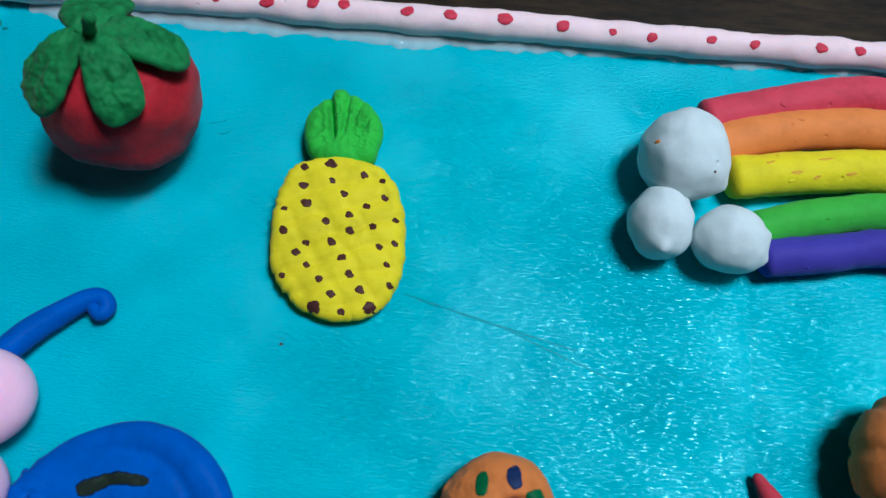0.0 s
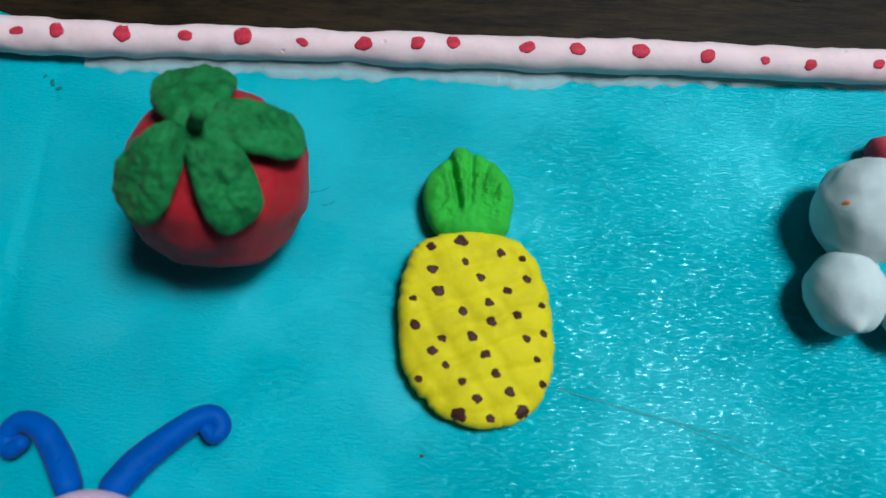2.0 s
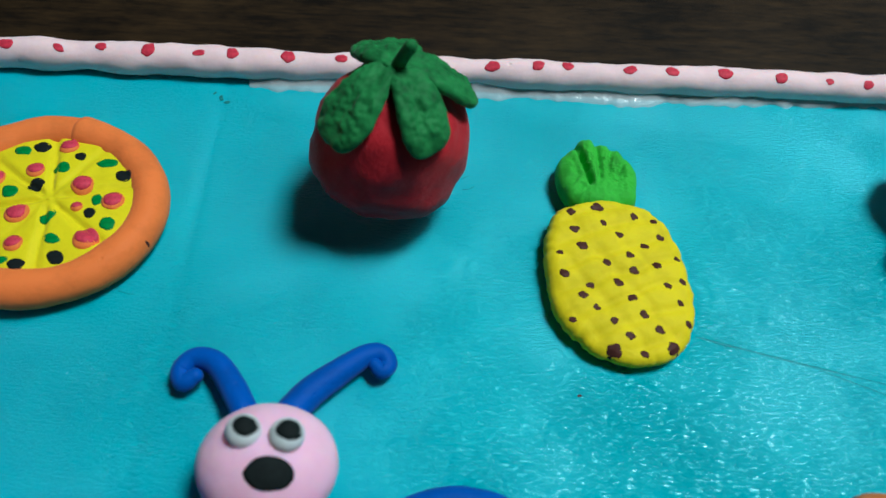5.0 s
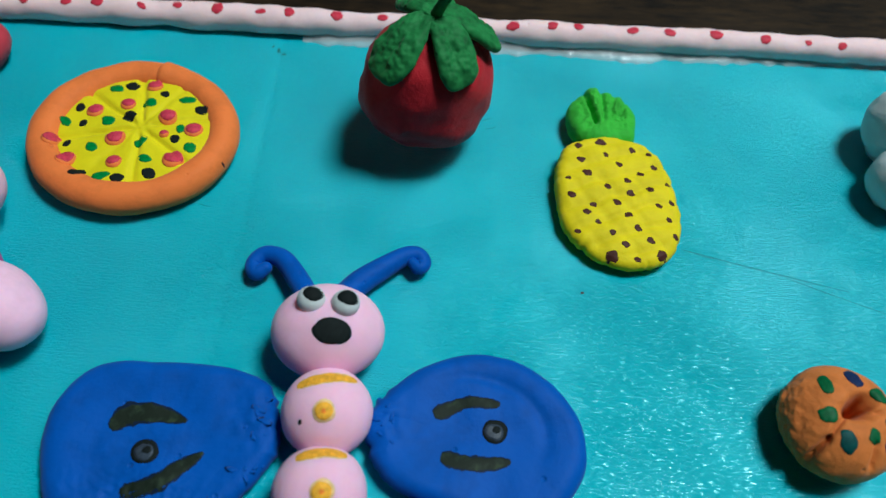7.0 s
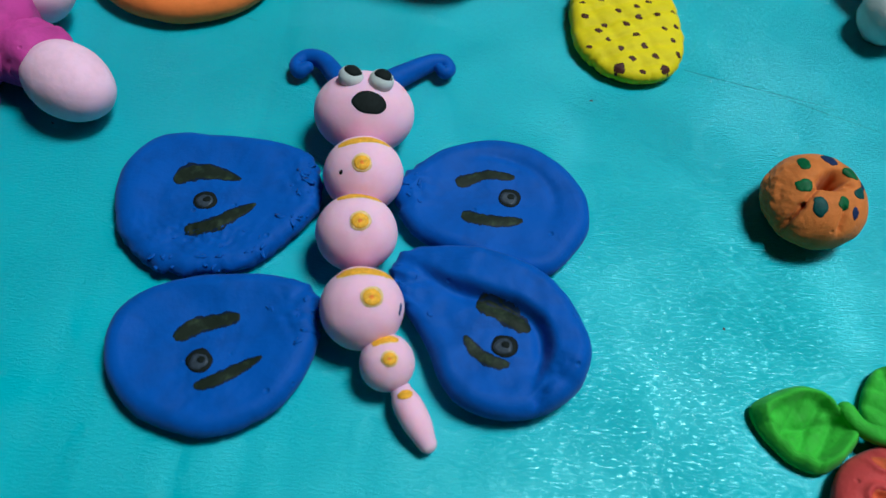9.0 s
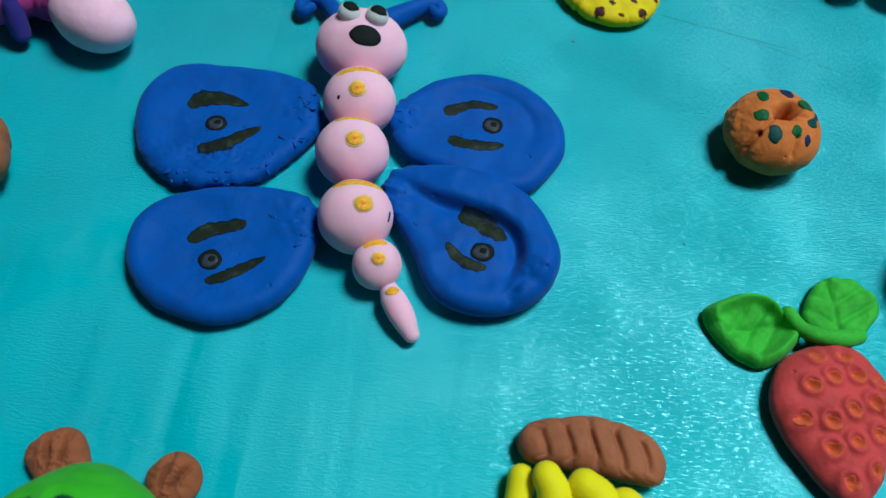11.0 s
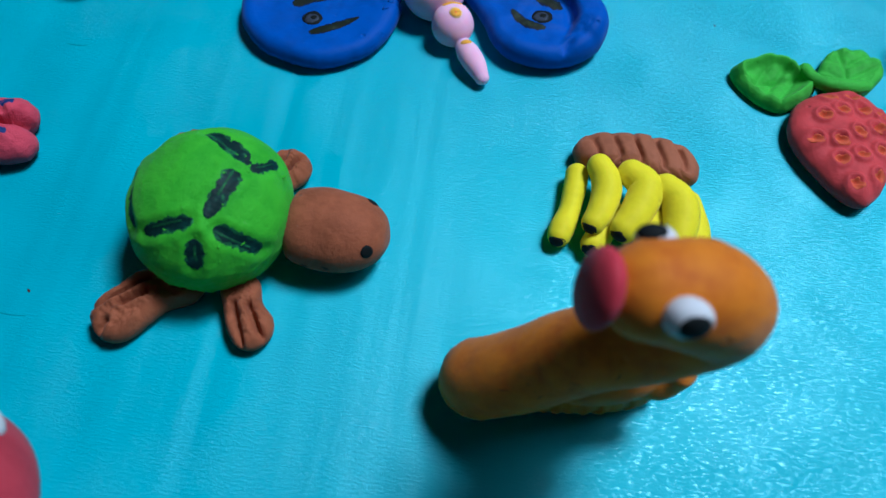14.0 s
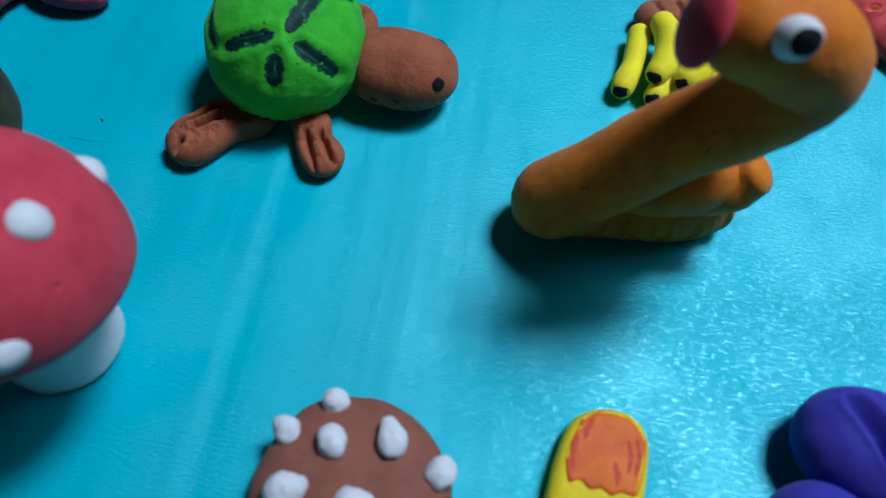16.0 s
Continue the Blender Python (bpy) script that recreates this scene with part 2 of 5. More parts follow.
GREEN_INK, BLACK_INK = paint_mark("green_ink", (0, 128, 58)), paint_mark("black_ink", (20, 28, 28), 0.75)
WHITE = clay("white_clay", (204, 212, 212), 0.6, 0.55, 0.05)
R_RED, R_ORANGE = clay("rainbow_red_clay", (204, 66, 82), 0.6, 1.2, 0.12), clay("rainbow_orange_clay", (226, 130, 66), 0.6, 0.8, 0.1)
R_GREEN, R_BLUE = clay("rainbow_green_clay", (70, 168, 58), 0.6, 1.0, 0.1), clay("violet_blue_clay", (66, 56, 152), 0.6, 0.9, 0.1)
BLUE = clay("royal_blue_clay", (0, 82, 172), 0.6, 0.9, 0.12, 0.04)
PINK = clay("pink_clay", (255, 173, 195), 0.6, 0.4, 0.03, 0.8, None, 0.0, 1.3)
AMBER_INK, ORANGE_INK, OLIVE_INK = paint_mark("amber_ink", (252, 172, 54), 0.6, None, 1.1), paint_mark("orange_ink", (248, 132, 50), 0.6, None, 1.1), paint_mark("olive_ink", (30, 42, 32), 0.6, (46, 60, 42))
AMBER_WASH, OLIVE_EDGE = paint_mark("amber_wash", (255, 196, 140), 0.6, None, 1.15), paint_mark("olive_ink_edge", (6, 30, 58), 0.6)
GREY_INK = paint_mark("grey_ink", (56, 66, 78), 0.4)
BUN = clay("bun_orange_clay", (208, 118, 58), 0.62, 1.5, 0.14, 0.06)
BERRY = clay("strawberry_clay", (198, 70, 70), 0.6, 1.4, 0.12, 0.04, None, 0.15)
SEED = clay("seed_orange_clay", (206, 92, 58), 0.6, 1.0, 0.1)
BANANA = clay("banana_yellow_clay", (232, 222, 22), 0.6, 0.6, 0.07)
BROWN = clay("brown_clay", (154, 89, 58), 0.65, 1.7, 0.16, 0.02, None, 0.35)
LOG = clay("log_brown_clay", (160, 98, 68), 0.65, 1.2, 0.14, 0.02)
SHELL = clay("lime_green_clay", (62, 180, 38), 0.6, 1.7, 0.10, 0.06, (46, 160, 32), 0.32)
SHELL_INK = paint_mark("dark_green_ink", (8, 50, 46), 0.55, (40, 118, 70))
SHELL_STAIN = paint_mark("thin_green_ink", (24, 96, 58), 0.6, (46, 140, 48))
ORANGE = clay("duck_orange_clay", (208, 122, 24), 0.6, 1.3, 0.14, 0.05, (186, 98, 22), 0.10)
CRACK = paint_mark("cracked_orange", (150, 82, 24))
COMB = clay("crimson_clay", (188, 56, 68), 0.6, 0.8, 0.1)
CAP = clay("cap_red_clay", (190, 62, 74), 0.6, 0.8, 0.1, 0.05, (172, 48, 62))
COCOA = clay("cocoa_brown_clay", (134, 84, 66), 0.62, 1.0, 0.12)
PURPLE = clay("indigo_clay", (58, 56, 152), 0.6, 0.8, 0.1)
CRAB = clay("crab_pink_clay", (206, 74, 90), 0.62, 2.2, 0.16, 0.04, (182, 56, 74), 0.2)
PIT_SHADE = paint_mark("pit_shade_brown", (84, 42, 30))
NAVY_INK = paint_mark("navy_ink", (30, 58, 112))
MAGENTA = clay("magenta_clay", (196, 66, 150), 0.6, 1.2, 0.16)
LILAC = clay("pale_lilac_pink_clay", (240, 188, 212), 0.6, 0.8, 0.07, 0.3, None, 0.0, 1.15)
DARK = clay("blackish_brown_clay", (44, 38, 34), 0.6, 1.2, 0.2, 0.0, (60, 66, 30))
FOREST = clay("forest_green_clay", (24, 62, 34), 0.6, 1.2, 0.2, 0.0)


# ---- mesh helpers; all lengths in millimetres ----
HOME, BASE = {}, {}


def ns(x, y, z, seed=0.0):
    return noise.noise(Vector((x + 17.3 * seed, y - 9.1 * seed, z + 3.7 * seed)))


def thing(name, x, y, label, category, group="", kind="", z=0.0, move=(0, 0, 0), grow=(1, 1, 1)):
    """The base of a thing; its parts are grown about the base and moved with it."""
    ob = new(name)
    BASE[ob] = np.array((x, y, z), float), np.array(move, float), np.array(grow, float)
    x, y, z = x + move[0], y + move[1], z + move[2]
    ob.empty_display_size = 0.01
    ob.location = (x / 1000, y / 1000, z / 1000)
    HOME[ob] = Vector((x, y, z))
    return tagged(ob, label, category, group, kind)


def part(name, mesh, material, parent=None, label="", smooth=True):
    verts, faces = mesh
    v = np.array(verts, float)
    top = parent
    while top is not None and top.parent is not None:
        top = top.parent
    if top is not None:
        origin, move, grow = BASE[top]
        v = origin + (v - origin) * grow + move
    c = (v.min(0) + v.max(0)) / 2
    data = bpy.data.meshes.new(name)
    data.from_pydata([tuple(p) for p in (v - c) / 1000], [], [tuple(f) for f in faces])
    data.materials.append(material)
    if smooth:
        data.polygons.foreach_set("use_smooth", [True] * len(data.polygons))
    data.update()
    ob = new(name, data)
    home = Vector((0, 0, 0))
    if parent is not None:
        ob.parent, home = parent, HOME[parent]
    ob.location = (Vector(c) - home) / 1000
    HOME[ob] = Vector(c)
    if label:
        tagged(ob, label)
    return ob


def turned(v, rx=0, ry=0, rz=0):
    m = np.array(Euler([radians(a) for a in (rx, ry, rz)]).to_matrix())
    return v @ m.T


def ball(c, r, lump=0.03, freq=0.09, seed=0.0, nu=40, nv=24, turn=(0, 0, 0), floor=None, fn=None):
    """A hand-rolled ball of clay: an ellipsoid with lumps, pressed flat on whatever it lies on."""
    r = np.array(r if hasattr(r, "__len__") else (r, r, r), float)
    verts = [(0, 0, -1)]
    for j in range(1, nv):
        a = math.pi * j / nv
        for i in range(nu):
            b = 2 * math.pi * i / nu
            verts.append((math.sin(a) * math.cos(b), math.sin(a) * math.sin(b), -math.cos(a)))
    verts.append((0, 0, 1))
    u = np.array(verts)
    v = u * r
    m = float(r.mean())
    amount = np.array([1 + lump * (ns(*(p * freq * 1.4), seed) + 0.5 * ns(*(p * freq * 3.5), seed + 5)) for p in v])
    v = v * amount[:, None]
    if fn:
        v = np.array([fn(p.copy(), q) for p, q in zip(v, u)])
    v = turned(v, *turn) + np.array(c, float)
    if floor is not None:
        low = v[:, 2] < floor + 0.12 * m
        v[low, 2] = floor + np.maximum(0, (v[low, 2] - floor)) * 0.6
    faces = []
    for i in range(nu):
        faces.append((0, 1 + (i + 1) % nu, 1 + i))
    for j in range(nv - 2):
        s = 1 + j * nu
        for i in range(nu):
            faces.append((s + i, s + (i + 1) % nu, s + nu + (i + 1) % nu, s + nu + i))
    s, e = 1 + (nv - 2) * nu, len(v) - 1
    for i in range(nu):
        faces.append((s + i, s + (i + 1) % nu, e))
    return v, faces


def smooth_line(pts, n):
    """n points along a Catmull-Rom line through pts (rows of any width)."""
    p = np.array(pts, float)
    q = np.vstack([2 * p[0] - p[1], p, 2 * p[-1] - p[-2]])
    out = []
    for k in range(n):
        s = k / (n - 1) * (len(p) - 1)
        i = min(int(s), len(p) - 2)
        f = s - i
        a, b, c, d = q[i], q[i + 1], q[i + 2], q[i + 3]
        out.append(0.5 * (2 * b + (c - a) * f + (2 * a - 5 * b + 4 * c - d) * f * f + (3 * b - a - 3 * c + d) * f ** 3))
    return np.array(out)


def tube(pts, n=40, m=20, lump=0.04, seed=0.0, squash=1.0, floor=None, blunt=(1.0, 1.0), freq=0.12):
    """A rolled sausage of clay along rows of x, y, z, radius, with rounded ends."""
    line = smooth_line(pts, n)
    p, r = line[:, :3], line[:, 3]
    t0, t1 = p[0] - p[1], p[-1] - p[-2]
    t0, t1 = t0 / np.linalg.norm(t0), t1 / np.linalg.norm(t1)
    rows = []
    for a in np.linspace(0.06, math.pi / 2, 7)[:-1]:
        rows.append((p[0] + t0 * r[0] * math.cos(a) * blunt[0], r[0] * math.sin(a)))
    rows += [(p[i], r[i]) for i in range(n)]
    for a in np.linspace(math.pi / 2, 0.06, 7)[1:]:
        rows.append((p[-1] + t1 * r[-1] * math.cos(a) * blunt[1], r[-1] * math.sin(a)))
    cs = np.array([c for c, _ in rows])
    tang = np.gradient(cs, axis=0)
    side = np.cross(tang[0], (0, 0, 1.0))
    if np.linalg.norm(side) < 1e-6:
        side = np.array((1.0, 0, 0))
    verts, faces = [], []
    for k, (c, rad) in enumerate(rows):
        t = tang[k] / (np.linalg.norm(tang[k]) + 1e-9)
        side = side - t * (side @ t)
        side = side / np.linalg.norm(side)
        up = np.cross(side, t)
        for i in range(m):
            b = 2 * math.pi * i / m
            d = side * math.cos(b) + up * math.sin(b) * squash
            q = c + d * rad
            q = c + d * rad * (1 + lump * (ns(*(q * freq), seed) + 0.5 * ns(*(q * freq * 3), seed + 3)))
            verts.append(q)
    v = np.array(verts)
    if floor is not None:
        v[:, 2] = np.maximum(v[:, 2], floor)
    for k in range(len(rows) - 1):
        for i in range(m):
            faces.append((k * m + i, k * m + (i + 1) % m, (k + 1) * m + (i + 1) % m, (k + 1) * m + i))
    faces.append(tuple(range(m - 1, -1, -1)))
    faces.append(tuple((len(rows) - 1) * m + i for i in range(m)))
    return v, faces


def slab(outline, centre, h, edge=3.0, rings=16, top=None, lump=0.25, seed=0.0, z0=0.0, rim=0.02, side=6):
    """A pressed cake of clay: its outline (rows of x, y), rounded at the edge; top(x, y, q) lifts its face, q running from 0 in the middle to 1 at the rim."""
    o = np.array(outline, float)
    c = np.array(centre, float)
    d = o - c
    wob = np.array([1 + rim * (ns(*(p * 0.12), 0, seed) + 0.6 * ns(*(p * 0.4), 0, seed + 4)) for p in o])
    d = d * wob[:, None]
    reach = np.linalg.norm(d, axis=1)
    k = np.minimum(0.6, edge / np.maximum(reach, 1e-6))
    count = len(o)
    verts, faces = [(c[0], c[1], z0)], []
    levels = [(None, 0.0, 0.55)]
    for j in range(side + 1):
        a = math.pi * j / side
        levels.append((a, 0.5 - 0.5 * math.cos(a), 1.0))
    for a, zf, q in levels:
        for i in range(count):
            s = q * (1 - k[i]) if a is None else 1 - k[i] * (1 - math.sin(a))
            x, y = c + d[i] * s
            z = z0 + h * zf
            if a is not None and zf > 0.3:
                z += (top(x, y, s) if top else 0.0) * (zf - 0.3) / 0.7 + lump * zf * ns(x * 0.15, y * 0.15, 0, seed)
            verts.append((x, y, z))
    for j in range(1, rings):
        f = 1 - j / rings
        for i in range(count):
            s = (1 - k[i]) * f
            x, y = c + d[i] * s
            verts.append((x, y, z0 + h + (top(x, y, s) if top else 0.0) + lump * ns(x * 0.15, y * 0.15, 0, seed)))
    verts.append((c[0], c[1], z0 + h + (top(c[0], c[1], 0.0) if top else 0.0) + lump * ns(c[0] * 0.15, c[1] * 0.15, 0, seed)))
    nlev = len(levels) + rings - 1
    for i in range(count):
        faces.append((0, 1 + (i + 1) % count, 1 + i))
    for j in range(nlev - 1):
        s = 1 + j * count
        for i in range(count):
            faces.append((s + i, s + (i + 1) % count, s + count + (i + 1) % count, s + count + i))
    s, e = 1 + (nlev - 1) * count, len(verts) - 1
    for i in range(count):
        faces.append((s + i, s + (i + 1) % count, e))
    return np.array(verts), faces


def skin(*meshes):
    """A surface that marks can be laid on."""
    vs, fs, k = [], [], 0
    for v, f in meshes:
        vs += [tuple(p) for p in v]
        fs += [tuple(i + k for i in g) for g in f]
        k += len(v)
    return BVHTree.FromPolygons(vs, fs)


def laid(tree, p, way, up):
    w = Vector(way).normalized()
    hit = tree.ray_cast(Vector(p) - w * 60, w)
    q = hit[0] if hit[0] is not None else tree.find_nearest(Vector(p))[0]
    return np.array(q - w * up)


def frame_of(way):
    w = np.array(way, float) / np.linalg.norm(way)
    a = np.array((1.0, 0, 0)) if abs(w[0]) < 0.9 else np.array((0, 1.0, 0))
    a = a - w * (a @ w)
    a /= np.linalg.norm(a)
    return w, a, np.cross(a, w) * -1


def spot(tree, p, rx, ry=None, turn=0.0, way=(0, 0, -1), up=0.10, seed=0.0, rings=4, n=28, wob=0.14, dome=0.0):
    """A dab of paint on a skin."""
    ry = rx if ry is None else ry
    w, a, b = frame_of(way)
    ca, sa = math.cos(radians(turn)), math.sin(radians(turn))
    verts, faces = [laid(tree, p, way, up + dome)], []
    for j in range(1, rings + 2):
        s = min(1.0, j / rings)
        for i in range(n):
            t = 2 * math.pi * i / n
            k = 1 + wob * (ns(math.cos(t) * 1.1, math.sin(t) * 1.1, 0, seed + p[0]) + 0.2 * ns(math.cos(t) * 2.4, math.sin(t) * 2.4, 0, seed + p[1]))
            x, y = rx * math.cos(t) * s * k, ry * math.sin(t) * s * k
            q = np.array(p) + a * (x * ca - y * sa) + b * (x * sa + y * ca)
            lift = up * (1 - 0.5 * s ** 4) + dome * (1 - s * s)
            verts.append(laid(tree, q, way, lift if j <= rings else -0.12))
    for i in range(n):
        faces.append((0, 1 + i, 1 + (i + 1) % n))
    for j in range(rings):
        s = 1 + j * n
        for i in range(n):
            faces.append((s + i, s + n + i, s + n + (i + 1) % n, s + (i + 1) % n))
    return np.array(verts), faces


def stroke(tree, pts, width, way=(0, 0, -1), up=0.12, seed=0.0, n=20, wob=0.25, centre=None):
    """A brush stroke on a skin along pts; widths from width, one for each point. With a centre, it is laid on along rays to that centre."""
    rows = smooth_line([(*p, w) for p, w in zip(pts, width)], n)
    verts, faces, m = [], [], 7
    for k in range(n):
        p, wd = rows[k, :3], rows[k, 3]
        t = rows[min(k + 1, n - 1), :3] - rows[max(k - 1, 0), :3]
        d = np.array(way, float) if centre is None else np.array(centre) - p
        d = d / np.linalg.norm(d)
        s = np.cross(t, d)
        s /= np.linalg.norm(s) + 1e-9
        end = min(k, n - 1 - k)
        half = wd / 2 * max(0.2, 1 - (1 - min(1.0, end / (0.17 * n))) ** 2) ** 0.5 * (1 + 0.6 * wob * (ns(k * 0.22, 0, 0, seed) + 0.5 * ns(k * 0.9, 5, 0, seed)))
        off = wd * 0.06 * ns(k * 0.3, 3, 0, seed)
        for i in range(m):
            f = i / (m - 1) * 2 - 1
            q = p + s * (f * half + off)
            lift = -0.08 if i in (0, m - 1) else up * (1 - 0.4 * f ** 4)
            verts.append(laid(tree, q, d, lift if 0 < k < n - 1 else -0.08))
    for k in range(n - 1):
        for i in range(m - 1):
            faces.append((k * m + i, (k + 1) * m + i, (k + 1) * m + i + 1, k * m + i + 1))
    return np.array(verts), faces


def patch(tree, outline, centre, way=(0, 0, -1), up=0.08, rings=8, seed=0.0):
    """A painted patch on a skin, given by its outline (rows of x, y) seen from above."""
    o, c = np.array(outline, float), np.array(centre, float)
    n = len(o)
    verts, faces = [laid(tree, (*c, 0.0), way, up)], []
    for j in range(1, rings + 2):
        s = min(1.0, j / rings)
        for x, y in o:
            q = c + (np.array((x, y)) - c) * s
            verts.append(laid(tree, (*q, 0.0), way, (up * (1 - 0.5 * s ** 6) + 0.03 * ns(q[0] * 0.8, q[1] * 0.8, 0, seed)) if j <= rings else -0.1))
    for i in range(n):
        faces.append((0, 1 + i, 1 + (i + 1) % n))
    for j in range(rings):
        k = 1 + j * n
        for i in range(n):
            faces.append((k + i, k + n + i, k + n + (i + 1) % n, k + (i + 1) % n))
    return np.array(verts), faces


def oval(cx, cy, a, b, turn=0.0, power=2.0, n=72, egg=0.0):
    """An outline: a rounded oval, broader at one end by egg."""
    out = []
    ca, sa = math.cos(radians(turn)), math.sin(radians(turn))
    for i in range(n):
        t = 2 * math.pi * i / n
        c, s = math.cos(t), math.sin(t)
        x = a * math.copysign(abs(c) ** (2 / power), c) * (1 + egg * s)
        y = b * math.copysign(abs(s) ** (2 / power), s)
        out.append((cx + x * ca - y * sa, cy + x * sa + y * ca))
    return out


def closed(pts, n=120):
    """A smooth closed outline through a few corners."""
    p = np.array(pts, float)
    m, out = len(p), []
    for k in range(n):
        s = k / n * m
        i = int(s)
        f = s - i
        a, b, c, d = p[(i - 1) % m], p[i], p[(i + 1) % m], p[(i + 2) % m]
        out.append(0.5 * (2 * b + (c - a) * f + (2 * a - 5 * b + 4 * c - d) * f * f + (3 * b - a - 3 * c + d) * f ** 3))
    return out


def teardrop(tip, far, half, p=0.55, q=0.5, bend=0.0, n=80, blunt=0.0):
    """An outline that runs from a narrow tip to a broad round end; its middle line bends to one side."""
    tip, far = np.array(tip, float), np.array(far, float)
    axis = far - tip
    length = np.linalg.norm(axis)
    axis /= length
    across = np.array((-axis[1], axis[0]))
    peak = p / (p + q)
    top = peak ** p * (1 - peak) ** q
    out = []
    for i in range(n):
        t = 2 * math.pi * (i + 0.5) / n
        u = (1 - math.cos(t)) / 2
        w = max(half * (u ** p * (1 - u) ** q / top), blunt * (1 - max(0.0, 1 - u / 0.05) ** 2) ** 0.5 if u < 0.5 else 0.0)
        out.append(tip + axis * (u * length) + across * (math.copysign(w, math.sin(t)) + bend * math.sin(math.pi * u)))
    return out


def block(x0, x1, y0, y1, z0, z1):
    v = [(x, y, z) for z in (z0, z1) for y in (y0, y1) for x in (x0, x1)]
    return np.array(v, float), [(0, 2, 3, 1), (4, 5, 7, 6), (0, 1, 5, 4), (2, 6, 7, 3), (0, 4, 6, 2), (1, 3, 7, 5)]


# ---- the room ----
def structure(name, mesh, material, label, category):
    return tagged(part(name, mesh, material, None, "", False), label, category, "", "structure")


structure("floor", block(-1150, 1150, -1150, 1150, -60, -4), WOOD, "dark brown grained wooden surface under the board", "wood surface")
# unseen walls and ceiling, added; their greys set how much light bounces back
structure("wall_north", block(-1150, 1150, 1150, 1250, -60, 2400), WALL, "plain grey wall, unseen, added to close the room", "wall")
structure("wall_south", block(-1150, 1150, -1250, -1150, -60, 2400), WALL, "plain grey wall, unseen, added to close the room", "wall")
structure("wall_east", block(1150, 1250, -1250, 1250, -60, 2400), WALL, "plain grey wall, unseen, added to close the room", "wall")
structure("wall_west", block(-1250, -1150, -1250, 1250, -60, 2400), WALL, "plain grey wall, unseen, added to close the room", "wall")
structure("ceiling", block(-1250, 1250, -1250, 1250, 2400, 2460), CEIL, "plain grey ceiling, unseen, added to close the room", "ceiling")


# ---- the board ----
SEAMS = (-51.5, 62.0, 134.5)


def board_mesh():
    """A painted card with its far edge cut slightly askew and shallow folds across it."""
    xs = np.unique(np.concatenate([np.linspace(-215, 215, 87)] + [s + np.array((-3.0, -1.8, -0.9, 0, 0.9, 1.8, 3.0)) for s in SEAMS]))
    ys = np.linspace(-215, 1, 44)
    ys = np.concatenate([ys, np.linspace(5, 181.0, 47)])
    top, verts, faces = [], [], []
    for y in ys:
        for x in xs:
            edge = (y + 215) / 396.0
            flap = min(1.0, max(0.0, (x + 117) / 3.0), max(0.0, (-60 - x) / 8.0))
            yy = y + edge ** 40 * (4.4 * flap + 0.5 * ns(x * 0.05, 0, 0, 2)) + edge ** 6 * 0.004 * x
            z = 0.0
            for k, s in enumerate(SEAMS):
                d = abs(x - s)
                z -= (0.26, 0.12, 0.50)[k] * max(0.0, 1 - d / 2.6) * (0.4 + 0.6 * min(1.0, max(0.0, (y + 20) / 60)))
            verts.append((x, yy, z))
    w, h = len(xs), len(ys)
    for j in range(h - 1):
        for i in range(w - 1):
            faces.append((j * w + i, j * w + i + 1, (j + 1) * w + i + 1, (j + 1) * w + i))
    k = len(verts)
    loop = [i for i in range(w)] + [j * w + w - 1 for j in range(1, h)] + [(h - 1) * w + i for i in range(w - 2, -1, -1)] + [j * w for j in range(h - 2, 0, -1)]
    for i in loop:
        verts.append((verts[i][0], verts[i][1], -4.0))
    n = len(loop)
    for i in range(n):
        faces.append((loop[i], k + i, k + (i + 1) % n, loop[(i + 1) % n]))
    faces.append(tuple(k + i for i in range(n - 1, -1, -1)))
    return np.array(verts), faces


board = thing("display_board", 0, 0, "glossy teal painted cardboard sheet with faint folds and brush marks", "board", z=-4)
part("sheet", board_mesh(), TEAL, board, "", True)


board_skin = skin(block(-215, 215, -215, 190, -4, 0))
for k, (a, b, wide) in enumerate((((55.2, 106.1), (97.0, 96.0), 0.6), ((80.0, 99.6), (108.0, 89.0), 0.4), ((-100.2, -77.8), (-92.9, -77.8), 0.3), ((-113.7, -2.1), (-108.0, -1.9), 0.4), ((-63.2, 111.4), (-59.4, 110.6), 0.3), ((7.9, 141.6), (10.9, 142.9), 0.4), ((5.0, 144.3), (9.8, 146.0), 0.35))):
    mid = ((a[0] + b[0]) / 2 + 0.4, (a[1] + b[1]) / 2 - 0.3)
    part("scratch", stroke(board_skin, [(*p, 0.0) for p in (a, mid, b)], (wide, wide * 1.2, wide * 0.6), up=0.02, seed=k, n=26, wob=0.5), SCRATCH, board, "thin darker scratch in the paint")
for k, (x, y, r) in enumerate(((31.1, 92.0, 0.45), (-95.0, -72.2, 0.5), (-52.3, 167.1, 0.9), (-54.2, 168.6, 0.6), (-50.6, 165.8, 0.7), (-101.5, 70.0, 0.4), (58.0, 30.0, 0.35))):
    part("speck", spot(board_skin, (x, y, 0), r, r * 0.6, 40 * k, (0, 0, -1), 0.03, k, 3, 16, 0.5), SMUDGE if y > 160 else BROWN_INK, board, "dark speck of dirt")


